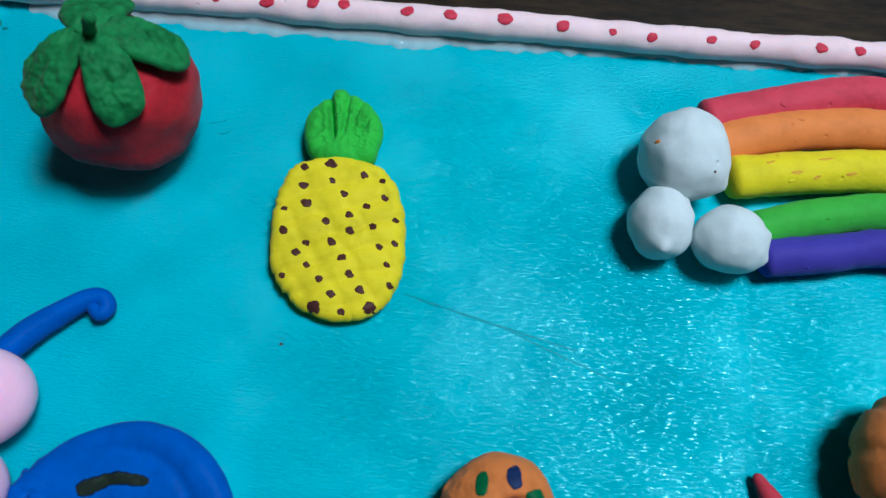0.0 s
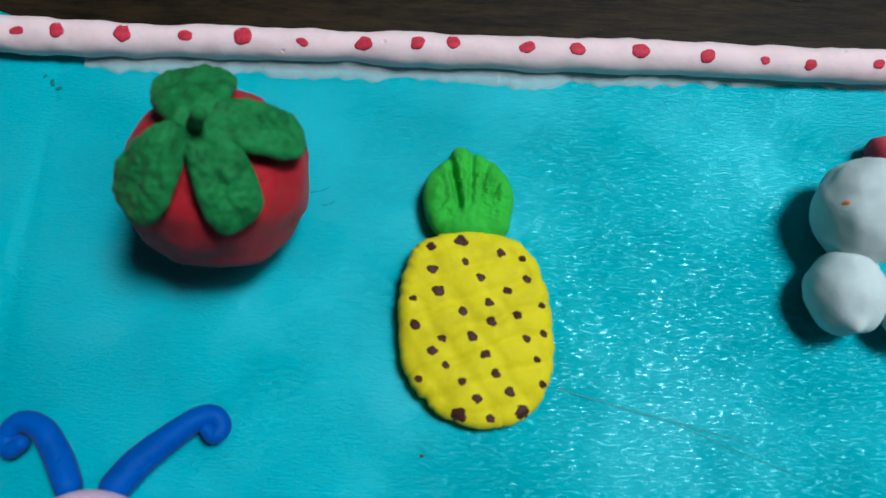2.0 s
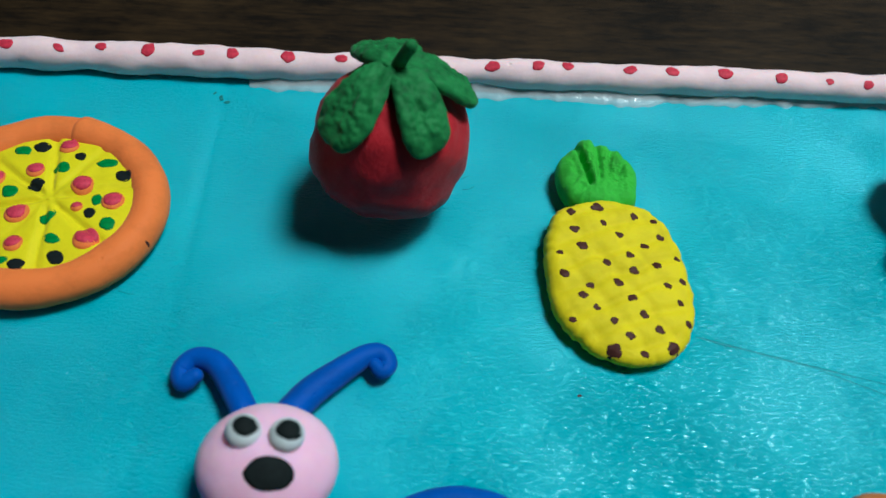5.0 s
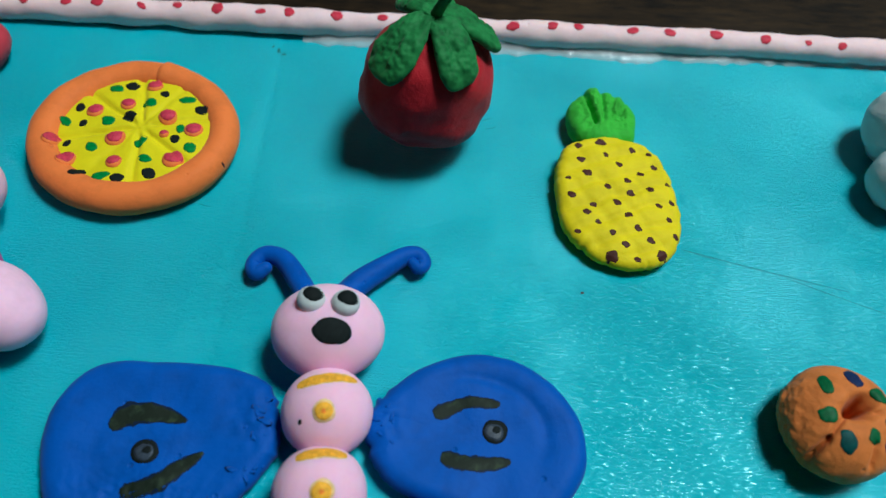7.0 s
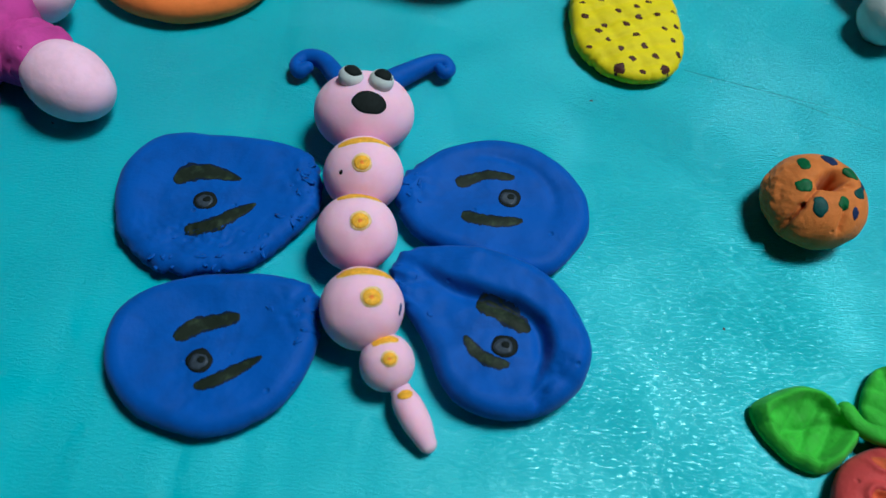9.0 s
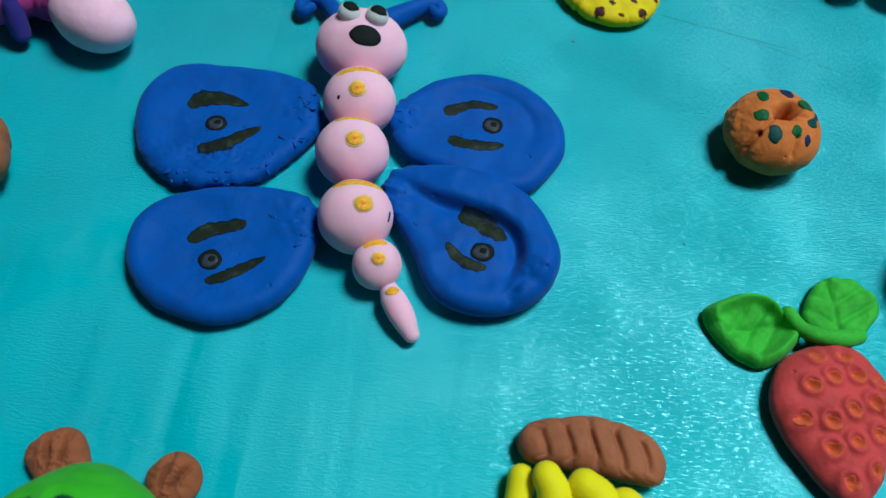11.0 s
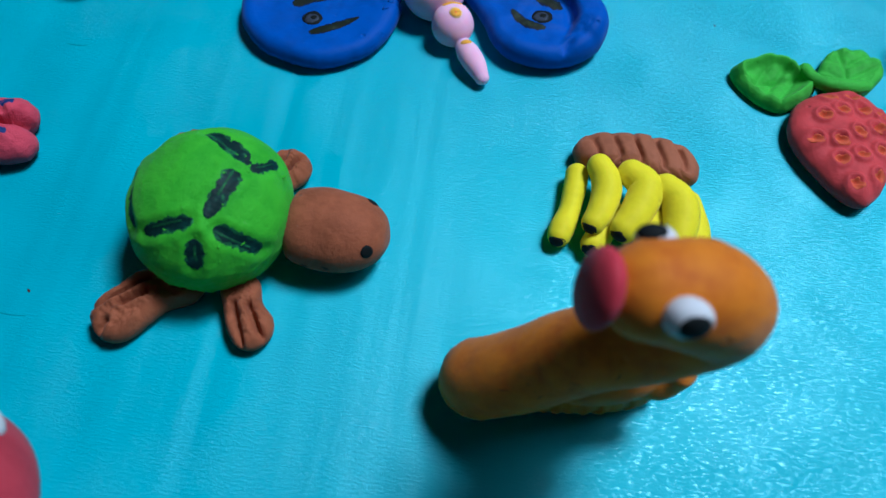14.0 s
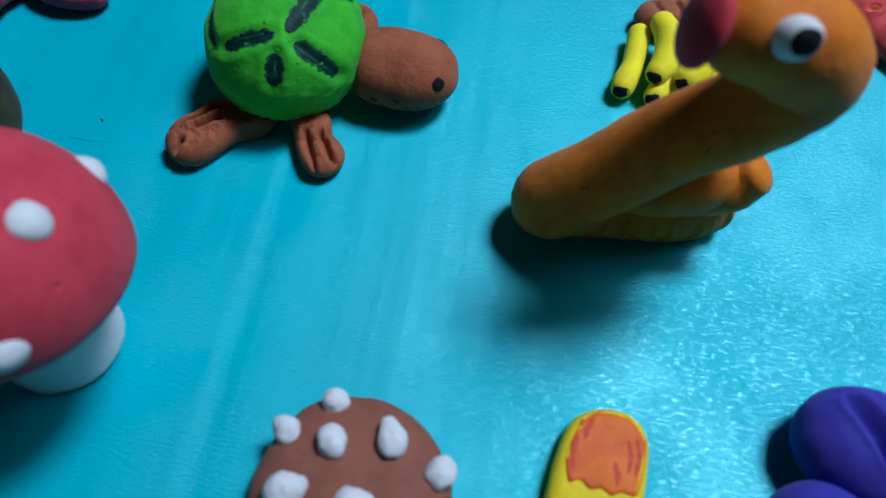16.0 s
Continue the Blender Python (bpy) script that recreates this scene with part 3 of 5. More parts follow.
# ---- the clay rope along the far edge ----
rope = thing("border_rope", 0, 184, "pale pink clay rope with red painted dots along the board edge", "clay border")
rope_mesh = tube([(x, 177.2 + 0.012 * x + 0.45 * ns(x * 0.03, 0, 0, 8), 3.3, 3.75 + 0.55 * ns(x * 0.06, 1, 0, 3) + 0.25 * ns(x * 0.16, 4, 0, 6)) for x in range(-205, 211, 6)], n=260, m=24, lump=0.17, seed=4, squash=1.0, floor=0.0, freq=0.10)
part("rope", rope_mesh, PINK_ROPE, rope)
rope_skin = skin(rope_mesh)
LOOK = (0.0, 0.55, -0.83)
for k, (x, y, rx, ry, turn) in enumerate(((-139, 174.6, 1.6, 1.4, 10), (-125.6, 174.4, 1.5, 1.5, 40), (-113.6, 174.2, 1.6, 1.0, 0), (-104.6, 174.8, 1.8, 1.4, 8), (-92.0, 174.4, 1.6, 0.8, 35), (-82.0, 175.5, 1.5, 1.0, 5), (-70.3, 175.2, 1.7, 1.8, 20), (-57.9, 174.9, 1.7, 0.9, -8), (-49.8, 175.4, 1.5, 1.6, 0),
                                          (-36.0, 175.5, 1.8, 1.6, 30), (-22.8, 175.6, 1.4, 1.2, -15), (-10.6, 176.1, 2.0, 1.7, 10), (2.0, 175.4, 1.3, 0.9, 25), (15.1, 175.6, 1.9, 1.5, -12), (26.7, 176.5, 1.6, 1.3, -20), (34.3, 177.0, 1.4, 1.2, 10), (50.2, 176.7, 1.7, 1.2, -15), (61.0, 176.8, 1.7, 1.2, 0),
                                          (74.7, 177.1, 2.0, 1.4, -10), (89.5, 176.5, 1.7, 1.4, -20), (102.1, 176.2, 1.0, 0.9, 0), (111.9, 175.6, 1.4, 1.1, -30), (127.0, 176.6, 1.3, 1.0, -20), (138.1, 176.4, 1.4, 1.1, -20), (154.9, 177.2, 1.6, 1.2, 0), (165.0, 177.4, 1.5, 1.2, 15), (178.0, 177.6, 1.6, 1.3, 0))):
    part("dot", spot(rope_skin, (x, y, 7.5), rx, ry, turn, LOOK, 0.10, k, n=40, wob=0.26), RED_DOT, rope)


def glue_mesh(x0, x1):
    xs = np.linspace(x0, x1, 70)
    verts, faces = [], []
    for x in xs:
        reach = 1.8 + 2.2 * max(0.0, math.sin((x + 85) / 62)) + 1.6 * ns(x * 0.07, 0, 0, 6) + 1.3 * ns(x * 0.35, 0, 0, 7)
        reach = max(0.3, reach)
        for f, z in ((0, 3.3), (0.3, 1.6), (0.68, 0.75), (0.92, 0.45), (1.0, 0.05)):
            verts.append((x, 174.9 + 0.012 * x - f * reach, z + 0.2 * ns(x * 0.3, f * 3, 0, 9)))
    for i in range(len(xs) - 1):
        for j in range(4):
            faces.append((i * 5 + j, i * 5 + j + 1, (i + 1) * 5 + j + 1, (i + 1) * 5 + j))
    return np.array(verts), faces


glue = thing("glue_smear", 40, 177, "dried whitish glue smeared along the rope", "glue smear")
for x0, x1 in ((-46, -20), (-20.5, 45), (44.5, 110), (109.5, 175)):
    part("smear", glue_mesh(x0, x1), GLUE, glue)


def crumbs(on, parent, material, places, seed, size=0.55, way=(0, 0, -1)):
    """Torn-off grains of clay stuck on a skin round the places given as x, y, spread, count."""
    rnd = random.Random(seed)
    for x, y, spread, count in places:
        for i in range(count):
            p = (x + rnd.gauss(0, spread), y + rnd.gauss(0, spread), 20)
            hit = on.ray_cast(Vector((p[0], p[1], 80)), Vector(way))
            if hit[0] is not None:
                r = size * rnd.uniform(0.5, 1.3)
                part("crumb", ball(hit[0], (r * rnd.uniform(0.9, 2.4), r * 0.8, r * 0.32), 1.0, 1.8, rnd.random() * 9, 9, 6, (0, 0, rnd.uniform(0, 180))), material, parent)


# ---- tomato ----
def build_tomato():
    c, R = np.array((-8.2, 139.8, 17.6)), 16.3
    t = thing("tomato", c[0], c[1], "red clay tomato with dark green clay leaves and stalk", "clay tomato")

    def shape(p, u):
        p[2] *= 0.97 - 0.1 * max(0.0, -u[2])
        f = 1 - 0.05 * max(0, u[2]) ** 6
        return p * f
    body = ball(c, (R, R, 18.0), 0.10, 0.06, 2, 56, 36, floor=0.0, fn=shape)
    part("fruit", body, TOMATO, t)
    for k, (az, reach, half, lift) in enumerate(((-60, 19.0, 5.2, 0.6), (226, 19.6, 6.2, 0.7), (14, 19.2, 5.3, 1.0), (108, 14.8, 7.3, 1.4))):
        verts, faces = slab(teardrop((-1, 0), (reach, 0), half, 0.72, 0.34, 0.8 - 0.6 * k, 110), (reach * 0.58, 0), 2.2, 1.1, 22,
                            lambda x, y, q: -0.5 * max(0, 1 - abs(y) / 1.6) + 0.45 * ns(x * 0.4, y * 0.4, 0, 3 + k) + 0.35 * ns(x * 1.1, y * 1.1, 0, 5), 0.4, k + 2, rim=0.11)
        d = np.array((math.cos(radians(az)), math.sin(radians(az)), 0))
        s = np.array((-d[1], d[0], 0))
        out = []
        for x, y, z in verts:
            a, b = x / (R + 1.8), y / (R + 1.8)
            rad = R + 0.2 + lift * (0.2 + 0.8 * (x / reach) ** 2) + z
            u = (d * math.sin(a) + np.array((0, 0, 1)) * math.cos(a)) * math.cos(b) + s * math.sin(b)
            v = u * (rad * np.array((1, 1, 1)) + np.array((0, 0, 1.7)))
            # the leaves sit a little beyond the top
            out.append(c + np.array((v[0] + 0.4, v[1] * math.cos(0.08) + v[2] * math.sin(0.08), v[2] * math.cos(0.08) - v[1] * math.sin(0.08))))
        part("leaf", (np.array(out), faces), LEAF, t, "thick crumpled dark green clay leaf")
    part("stalk", tube([(-7.8, 141.6, 34.2, 2.2), (-6.6, 141.0, 38.0, 1.5), (-5.4, 140.4, 41.0, 1.3), (-4.4, 140.2, 43.0, 1.3)], 20, 14, 0.2, 5), LEAF, t)


build_tomato()


# ---- pineapple ----
def build_pineapple():
    cx, cy = 40.4, 116.6
    t = thing("pineapple", cx, cy, "flat yellow clay pineapple with brown dots and green crown", "clay pineapple")

    def quilt(x, y, q):
        a, b = (0.34 * (x - cx) - 0.94 * (y - cy)) / 5.3, (0.80 * (x - cx) + 0.6 * (y - cy)) / 6.8
        a, b = a + 0.22 * ns(x * 0.16, y * 0.16, 0, 3), b + 0.25 * ns(x * 0.16, y * 0.16, 4, 3)
        g = 0.5 * math.exp(-((a - round(a)) * 5.3 / 1.1) ** 2) + 0.3 * math.exp(-((b - round(b)) * 6.8 / 1.3) ** 2)
        return -g * (1 if q < 0.92 else 0.5) - 0.8 * q * q + 0.06 * (y - cy)
    edge = []
    for x, y in closed(((29.5, 133.6), (36.5, 135.9), (45.0, 135.7), (50.6, 132.6), (54.2, 126.4), (55.9, 118.0), (55.8, 109.0), (53.9, 103.3), (49.8, 99.0), (45.0, 97.3), (38.4, 97.7), (32.6, 100.5), (27.6, 106.0), (25.5, 113.8), (25.2, 122.2), (26.4, 129.0)), 220):
        a, b = (0.34 * (x - cx) - 0.94 * (y - cy)) / 5.3, (0.80 * (x - cx) + 0.6 * (y - cy)) / 6.8
        d = 1 - 0.02 * math.exp(-((a - round(a)) * 5.3 / 0.9) ** 2) - 0.006 * math.exp(-((b - round(b)) * 6.8 / 1.0) ** 2) + (0.022 if x < 33 else 0.010) * ns(x * 0.8, y * 0.8, 0, 2) + 0.006 * ns(x * 2.1, y * 2.1, 0, 5)
        edge.append((cx + (x - cx) * d, cy + (y - cy) * d))
    body = slab(edge, (cx, cy), 6.9, 2.6, 44, quilt, 0.5, 3, rim=0.012)
    part("fruit", body, YELLOW, t)
    on = skin(body)
    for k, (x, y) in enumerate(PINE_DOTS):
        r = 0.84 + 0.28 * ns(k * 1.7, 2, 0, 4) + (0.5 if k in (31, 33) else 0.3 if k in (1, 9) else 0)
        part("eye", spot(on, (x, y, 6), r * 1.12, r * 0.9, 25 + 60 * ns(k * 2.3, 7, 0), (0, 0, -1), 0.06, k, 4, 24, 0.4), BROWN_INK, t)

    def ribs(x, y, q):
        a, r = math.degrees(math.atan2(y - 130.0, x - 38.6)), math.hypot(y - 130.0, x - 38.6)
        z = 0.5 * ns(x * 0.9, y * 0.5, 0, 5) + 0.3 * ns(x * 2.2, y * 2.2, 0, 6)
        for g, d, start in ((70, 0.9, 12), (80, 0.7, 10), (89, 1.3, 10), (101, 2.8, 9), (110, 0.6, 14)):
            z -= d * math.exp(-(radians(a - g) * r / 0.7) ** 2) * min(1.0, max(0.0, (r - start) / 2))
        return z - 0.8 * max(0.0, ns(x * 1.1, y * 2.2, 0, 9)) * (1 if y < 142 and abs(x - 38.6) > 3 else 0.2)
    out = closed(((29.2, 143.6), (30.2, 147.8), (33.0, 150.6), (35.2, 153.6), (37.2, 153.9), (40.2, 152.6), (43.8, 150.6), (46.6, 147.4), (48.0, 143.4), (47.4, 139.4), (46.0, 135.2), (38.6, 133.8), (32.6, 134.6), (30.0, 138.6)), 150)
    part("crown", slab(out, (38.6, 144.0), 7.0, 2.6, 26, ribs, 0.5, 7, rim=0.025, z0=0.4), CROWN, t, "grooved bright green clay crown")


PINE_DOTS = [(31.2, 131.7), (37.2, 133.1), (45.0, 130.9), (49.3, 129.9), (31.7, 127.1), (38.1, 128.7), (41.2, 125.7), (50.3, 125.9), (28.2, 121.2), (33.1, 122.8), (46.3, 123.4), (42.9, 120.9), (53.2, 120.8), (37.8, 119.0), (48.3, 118.8), (43.4, 117.3), (28.8, 116.1), (34.1, 113.8), (39.7, 114.2), (50.3, 114.3), (53.6, 115.3), (32.2, 111.3), (42.4, 111.0), (52.3, 110.4), (34.9, 108.7), (44.5, 107.5), (29.9, 106.1), (38.1, 105.8), (47.1, 104.2), (53.4, 105.8), (41.0, 102.7), (37.7, 99.6), (43.6, 99.2), (49.7, 100.5)]
build_pineapple()


# ---- pizza ----
def build_pizza():
    cx, cy = -81.8, 130.0
    t = thing("pizza", cx, cy, "round clay pizza with orange crust, yellow cheese and painted toppings", "clay pizza", move=(0.4, -0.9, 0), grow=(1, 1, 1.07))
    ring = []
    for a in np.linspace(1.40, 1.40 + 2 * math.pi + 0.03, 64):
        c, w = math.cos(a), math.sin(a)
        late = max(0.0, (a - 1.40 - 2 * math.pi + 0.25) / 0.28)
        r = 4.0 + 0.45 * max(0.0, -c) + 0.25 * ns(3 * c, 3 * w, 0, 2) + 0.25 * late
        reach = 1 - 0.035 * max(0.0, math.cos(a - 0.75)) ** 3 + 0.012 * math.cos(2 * a + 0.6)
        ring.append((cx - 0.3 + 22.1 * reach * c, cy + 20.8 * reach * w, 3.7 + 0.5 * late, r))
    crust = tube(ring, 170, 22, 0.05, 3, 0.92, 0.0, (0.3, 0.6))
    crust_ob = part("crust", crust, CRUST, t)
    # a dent in the crust, its shade painted as a small brown spot
    part("painted_pit", spot(skin(crust), (-56.6, 120.4, 8), 0.6, 0.35, 20, (-0.4, 0.1, -1), 0.05, 2, 3, 12, 0.5), BROWN_INK, crust_ob)
    lines = [radians(a) for a in (17, 62, 103, 146, 194, 238, 277, 322)]
    deep = (0.7, 0.5, 1.0, 1.0, 0.9, 0.3, 0.9, 1.0)

    def cuts(x, y, q):
        a, r = math.atan2(y - 130.0, x + 80.2), math.hypot(y - 130.0, x + 80.2)
        z = 0.4 - 0.9 * q ** 3
        for g, d in zip(lines, deep):
            u = (a - g + math.pi) % (2 * math.pi) - math.pi
            if abs(u) < 1.4:
                z -= d * 1.0 * math.exp(-((u * r + 0.5 * ns(r * 0.2, g, 0, 3)) / 0.8) ** 2) * min(1.0, r / 3)
        return z
    cheese = slab(oval(-81.6, 129.9, 20.9, 19.6, 0, 2, 130), (-81.6, 129.9), 6.1, 2.0, 44, cuts, 0.25, 6, rim=0.01)
    part("cheese", cheese, CHEESE, t, "yellow clay cheese cut in slices")
    on = skin(cheese, crust)
    for k, (x, y, r) in enumerate(((-80.5, 145.1, 2.0), (-85.4, 137.9, 1.9), (-93.1, 135.2, 2.2), (-74.4, 134.4, 2.3), (-85.5, 126.4, 2.4), (-67.0, 130.7, 2.2), (-73.9, 128.6, 1.2), (-95.4, 119.2, 2.2), (-83.8, 119.0, 1.9), (-70.0, 121.1, 2.5), (-100.6, 124.6, 1.9))):
        v, f = spot(on, (x, y - 0.5, 8), r * 1.05, r, 30 * k, (0, 0, -1), 0.25, k, 5, 26, 0.08, 0.5)
        slice_ob = part("pepperoni", (v, f), CRUST, t, "small raised orange clay slice")
        part("mark", spot(skin((v, f)), (x, y - 0.2, 9), r * 0.88, r * 0.8, 20 * k, (0, 0.05, -1), 0.06, k, 5, 26, 0.12), PEPPERONI_INK, slice_ob)
    for k, (x, y, a, b, r) in enumerate(((-90.0, 142.9, 2.0, 1.3, 15), (-80.1, 138.4, 2.1, 1.6, 20), (-71.0, 140.4, 2.2, 1.3, -12), (-88.7, 131.3, 1.9, 1.5, 40), (-99.4, 130.7, 1.9, 1.2, 50), (-90.4, 122.7, 1.8, 1.3, 45), (-79.1, 125.4, 1.8, 1.5, 120), (-70.3, 130.1, 1.5, 1.1, 80), (-66.7, 124.4, 1.7, 1.4, 70), (-76.7, 120.1, 1.9, 1.2, 12), (-85.9, 114.1, 2.2, 1.2, -14))):
        part("pepper", spot(on, (x, y, 8), a, b, r, (0, 0, -1), 0.06, k, 3, 24, 0.25), GREEN_INK, t)
    for k, (x, y, r) in enumerate(((-86.1, 144.0, 1.6), (-77.1, 141.7, 1.2), (-97.3, 135.6, 1.4), (-94.8, 130.3, 1.1), (-84.3, 133.7, 1.7), (-66.6, 137.1, 1.7), (-70.8, 126.7, 1.3), (-96.9, 123.7, 1.1), (-91.3, 114.4, 1.5), (-81.8, 113.9, 1.5), (-74.7, 115.8, 1.6))):
        part("olive", spot(on, (x, y, 8), r * 1.1, r * 0.9, 40 * k, (0, 0, -1), 0.06, k + 9, 3, 24, 0.22), BLACK_INK, t)


build_pizza()


# ---- rainbow with its cloud ----
def build_rainbow():
    t = thing("rainbow", 145, 140, "clay rainbow of five coloured rolls beside white clay cloud balls", "clay rainbow")
    for k, (mat, pts, name) in enumerate(((R_RED, ((126, 155.5), (146, 161.5), (165, 166), (190, 164), (208, 156)), "red_band"), (R_ORANGE, ((124, 147.5), (146, 154), (168, 156.5), (190, 154.5), (206, 147)), "orange_band"),
                                          (YELLOW, ((131.5, 140), (148, 143), (168, 145), (188, 143.5), (203, 137)), "yellow_band"), (R_GREEN, ((136, 127.5), (150, 131.5), (167, 134.5), (186, 133), (200, 127)), "green_band"),
                                          (R_BLUE, ((137.5, 120.5), (150, 122.5), (166, 125.5), (184, 124.5), (197, 119)), "violet_band"))):
        r = (5.0, 5.2, 5.2, 4.6, 4.5)[k]
        roll = tube([(x, y, 4.6, r) for x, y in pts], 60, 18, 0.09, k + 3, 0.95, 0.0, (0.5, 0.6))
        band = part(name, roll, mat, t)
        if k == 2:
            on = skin(roll)
            for i, (x, y, run) in enumerate(((138, 142.5, 2.4), (144, 140.5, 3.2), (151, 144.5, 4.0), (157, 141.5, 3.0), (149, 140.0, 1.6))):
                part("streak", stroke(on, ((x - run / 2, y - 0.3, 10), (x, y, 10), (x + run / 2, y + 0.5, 10)), (0.5, 0.9, 0.4), up=0.05, seed=i, n=14, wob=0.5), STREAK, band, "orange stain")
        crumbs(on if k == 2 else skin(roll), band, mat, ((145, np.interp(145, [p[0] for p in pts], [p[1] for p in pts]), 5.0, 4),), k, 0.35)
    cusps = (((0.85, -0.62, 0.0),), ((0.72, 0.62, 0.25), (-0.1, -0.75, 0.45)), ((0.96, 0.2, 0.1), (0.86, -0.5, 0.0)))
    for n, (c, r) in enumerate((((117.0, 141.0, 10.6), (10.2, 10.9, 10.7)), ((112.4, 125.4, 7.6), (7.5, 8.4, 7.8)), ((128.0, 122.9, 7.6), (8.4, 7.9, 7.8)))):
        def knob(p, u, n=n):
            # pinched where the clay was pulled off
            lift = 0.0
            for d in cusps[n]:
                d = np.array(d) / np.linalg.norm(d)
                near = max(0.0, float(u @ d))
                lift += 0.09 * near ** 70 + 0.04 * near ** 14
            return p * (1 + lift - 0.035 * max(0.0, math.cos(5 * math.atan2(u[1], u[0]) + n)) * (1 - abs(u[2])))
        b = ball(c, r, 0.07, 0.08, 11 + n, 90, 56, floor=0.0, fn=knob)
        cloud = part("cloud_ball", b, WHITE, t)
        if n == 0:
            part("stain", spot(skin(b), (108.3, 140.3, 18.3), 0.7, 0.5, 0, (0.6, 0.1, -0.8), 0.12, 1, 3, 12, 0.5), ORANGE_INK, cloud)
            part("stain", spot(skin(b), (121, 134.5, 17), 0.35, 0.25, 0, (-0.3, 0.5, -0.8), 0.12, 1, 3, 12, 0.5), BROWN_INK, cloud)


build_rainbow()


# ---- butterfly ----
def build_butterfly():
    t = thing("butterfly", -21, 40, "clay butterfly with four royal blue wings and a pink beaded body", "clay butterfly")
    wings = (
        ("upper_left_wing", ((-33.2, 57.0), (-36.5, 63.2), (-43.0, 66.6), (-52.0, 67.5), (-61.0, 67.4), (-69.5, 67.0), (-75.5, 63.6), (-78.9, 56.0), (-78.4, 47.0), (-74.6, 38.6), (-68.0, 32.8), (-60.0, 30.6), (-52.0, 31.8), (-44.0, 35.2), (-37.0, 43.0), (-32.6, 50.6)), (-56, 49), 6.4,
         ((((-65.7, 52.2), (-63.0, 55.3), (-57.0, 55.9), (-51.0, 54.6)), (2.4, 4.3, 3.2, 1.2)), (((-60.9, 40.4), (-54.8, 42.2), (-50.2, 46.0), (-46.6, 48.9)), (2.8, 3.2, 2.6, 1.0))), (-57.9, 48.4)),
        ("upper_right_wing", ((-16.0, 56.6), (-13.2, 62.6), (-6.0, 69.0), (3.0, 72.8), (11.6, 72.8), (19.2, 69.6), (24.8, 64.2), (28.2, 57.6), (28.2, 50.0), (24.4, 43.0), (18.6, 37.8), (9.0, 37.6), (-1.0, 41.0), (-9.4, 44.2), (-14.4, 49.6)), (6, 55), 6.4,
         ((((-2.6, 58.6), (4.1, 61.6), (11.2, 61.6)), (3.2, 2.2, 1.8)), (((-0.9, 50.3), (5.4, 49.2), (13.3, 50.0)), (3.0, 2.8, 1.8))), (10.0, 56.1)),
        ("lower_left_wing", ((-28.6, 24.4), (-31.6, 29.6), (-39.0, 31.7), (-48.0, 31.2), (-57.0, 29.6), (-64.4, 26.4), (-69.6, 21.0), (-70.2, 13.8), (-67.6, 6.6), (-62.0, 1.0), (-54.6, -2.2), (-47.0, -3.2), (-40.0, -1.0), (-33.4, 4.0), (-29.2, 12.0), (-28.2, 19.0)), (-50, 14.5), 6.6,
         ((((-56.4, 15.2), (-52.7, 18.3), (-48.6, 19.8), (-44.1, 21.2)), (2.6, 3.4, 2.8, 2.4)), (((-50.2, 5.7), (-45.8, 7.6), (-42.1, 10.3), (-38.0, 13.1)), (1.8, 2.5, 2.2, 1.0))), (-50.2, 11.1)),
        ("lower_right_wing", ((-15.0, 33.6), (-14.0, 38.4), (-9.0, 41.0), (-1.0, 41.8), (7.0, 40.8), (15.0, 38.0), (21.2, 33.4), (25.4, 26.8), (27.4, 19.6), (25.4, 12.4), (20.6, 7.6), (14.0, 5.0), (7.0, 5.0), (0.8, 7.4), (-3.2, 12.0), (-5.6, 17.6), (-9.6, 24.2), (-13.4, 29.0)), (7.5, 22.0), 7.2,
         ((((3.4, 27.8), (6.7, 27.3), (11.5, 24.7), (15.0, 22.8)), (2.8, 4.2, 3.4, 2.2)), (((1.4, 20.6), (3.7, 17.6), (7.1, 15.6), (10.9, 15.0)), (1.2, 2.2, 2.4, 1.6))), (9.6, 19.0)),
    )
    valley = smooth_line(((-9.0, 36.0), (-2.0, 31.9), (5.2, 29.9), (12.0, 28.0), (16.8, 24.4), (18.4, 19.0), (17.0, 13.4)), 40)

    def step(v):
        return 1 / (1 + math.exp(-max(-30.0, min(30.0, v))))
    for k, (name, corners, mid, h, marks, eye) in enumerate(wings):
        out = closed(corners, 130)

        def face(x, y, q, k=k, mid=mid):
            z = -1.3 * step((0.70 - q) * 9) + 0.5 * ns(x * 0.12, y * 0.12, 0, k + 30)
            if k == 0:
                z -= 0.9 * step((46 - y) * 0.35) * q
            if k == 1:
                # a soft crease runs inside the far rim
                r = math.hypot((x - 5) / 15.5, (y - 54.5) / 12.8)
                z -= 0.5 * math.exp(-((r - 1.0) / 0.09) ** 2) * step((y - 53) * 0.6) * step((x - 2) * 0.5) + 0.4 * step((46 - y) * 0.4)
            if k == 2:
                z += 0.5 * step((y - 20) * 0.4) * step((q - 0.6) * 14)
            if k == 3:
                # the far edge is folded over: a thick roll with a steep drop into the dish
                i = int(np.argmin(((valley - (x, y)) ** 2).sum(1)))
                g = valley[min(i + 1, 39)] - valley[max(i - 1, 0)]
                g = g / np.linalg.norm(g)
                d = (x - valley[i][0]) * -g[1] + (y - valley[i][1]) * g[0]
                run = min(1.0, 0.35 + i / 14) * min(1.0, (42 - i) / 8)
                z = -1.0 + 3.4 * run * step(d * 2.4) - 1.0 * run * math.exp(-((d + 0.9) / 1.6) ** 2)
                z += 1.2 * step((q - 0.70) * 14) * step((20 - y) * 0.5) + 0.3 * ns(x * 0.35, y * 0.35, 0, 8)
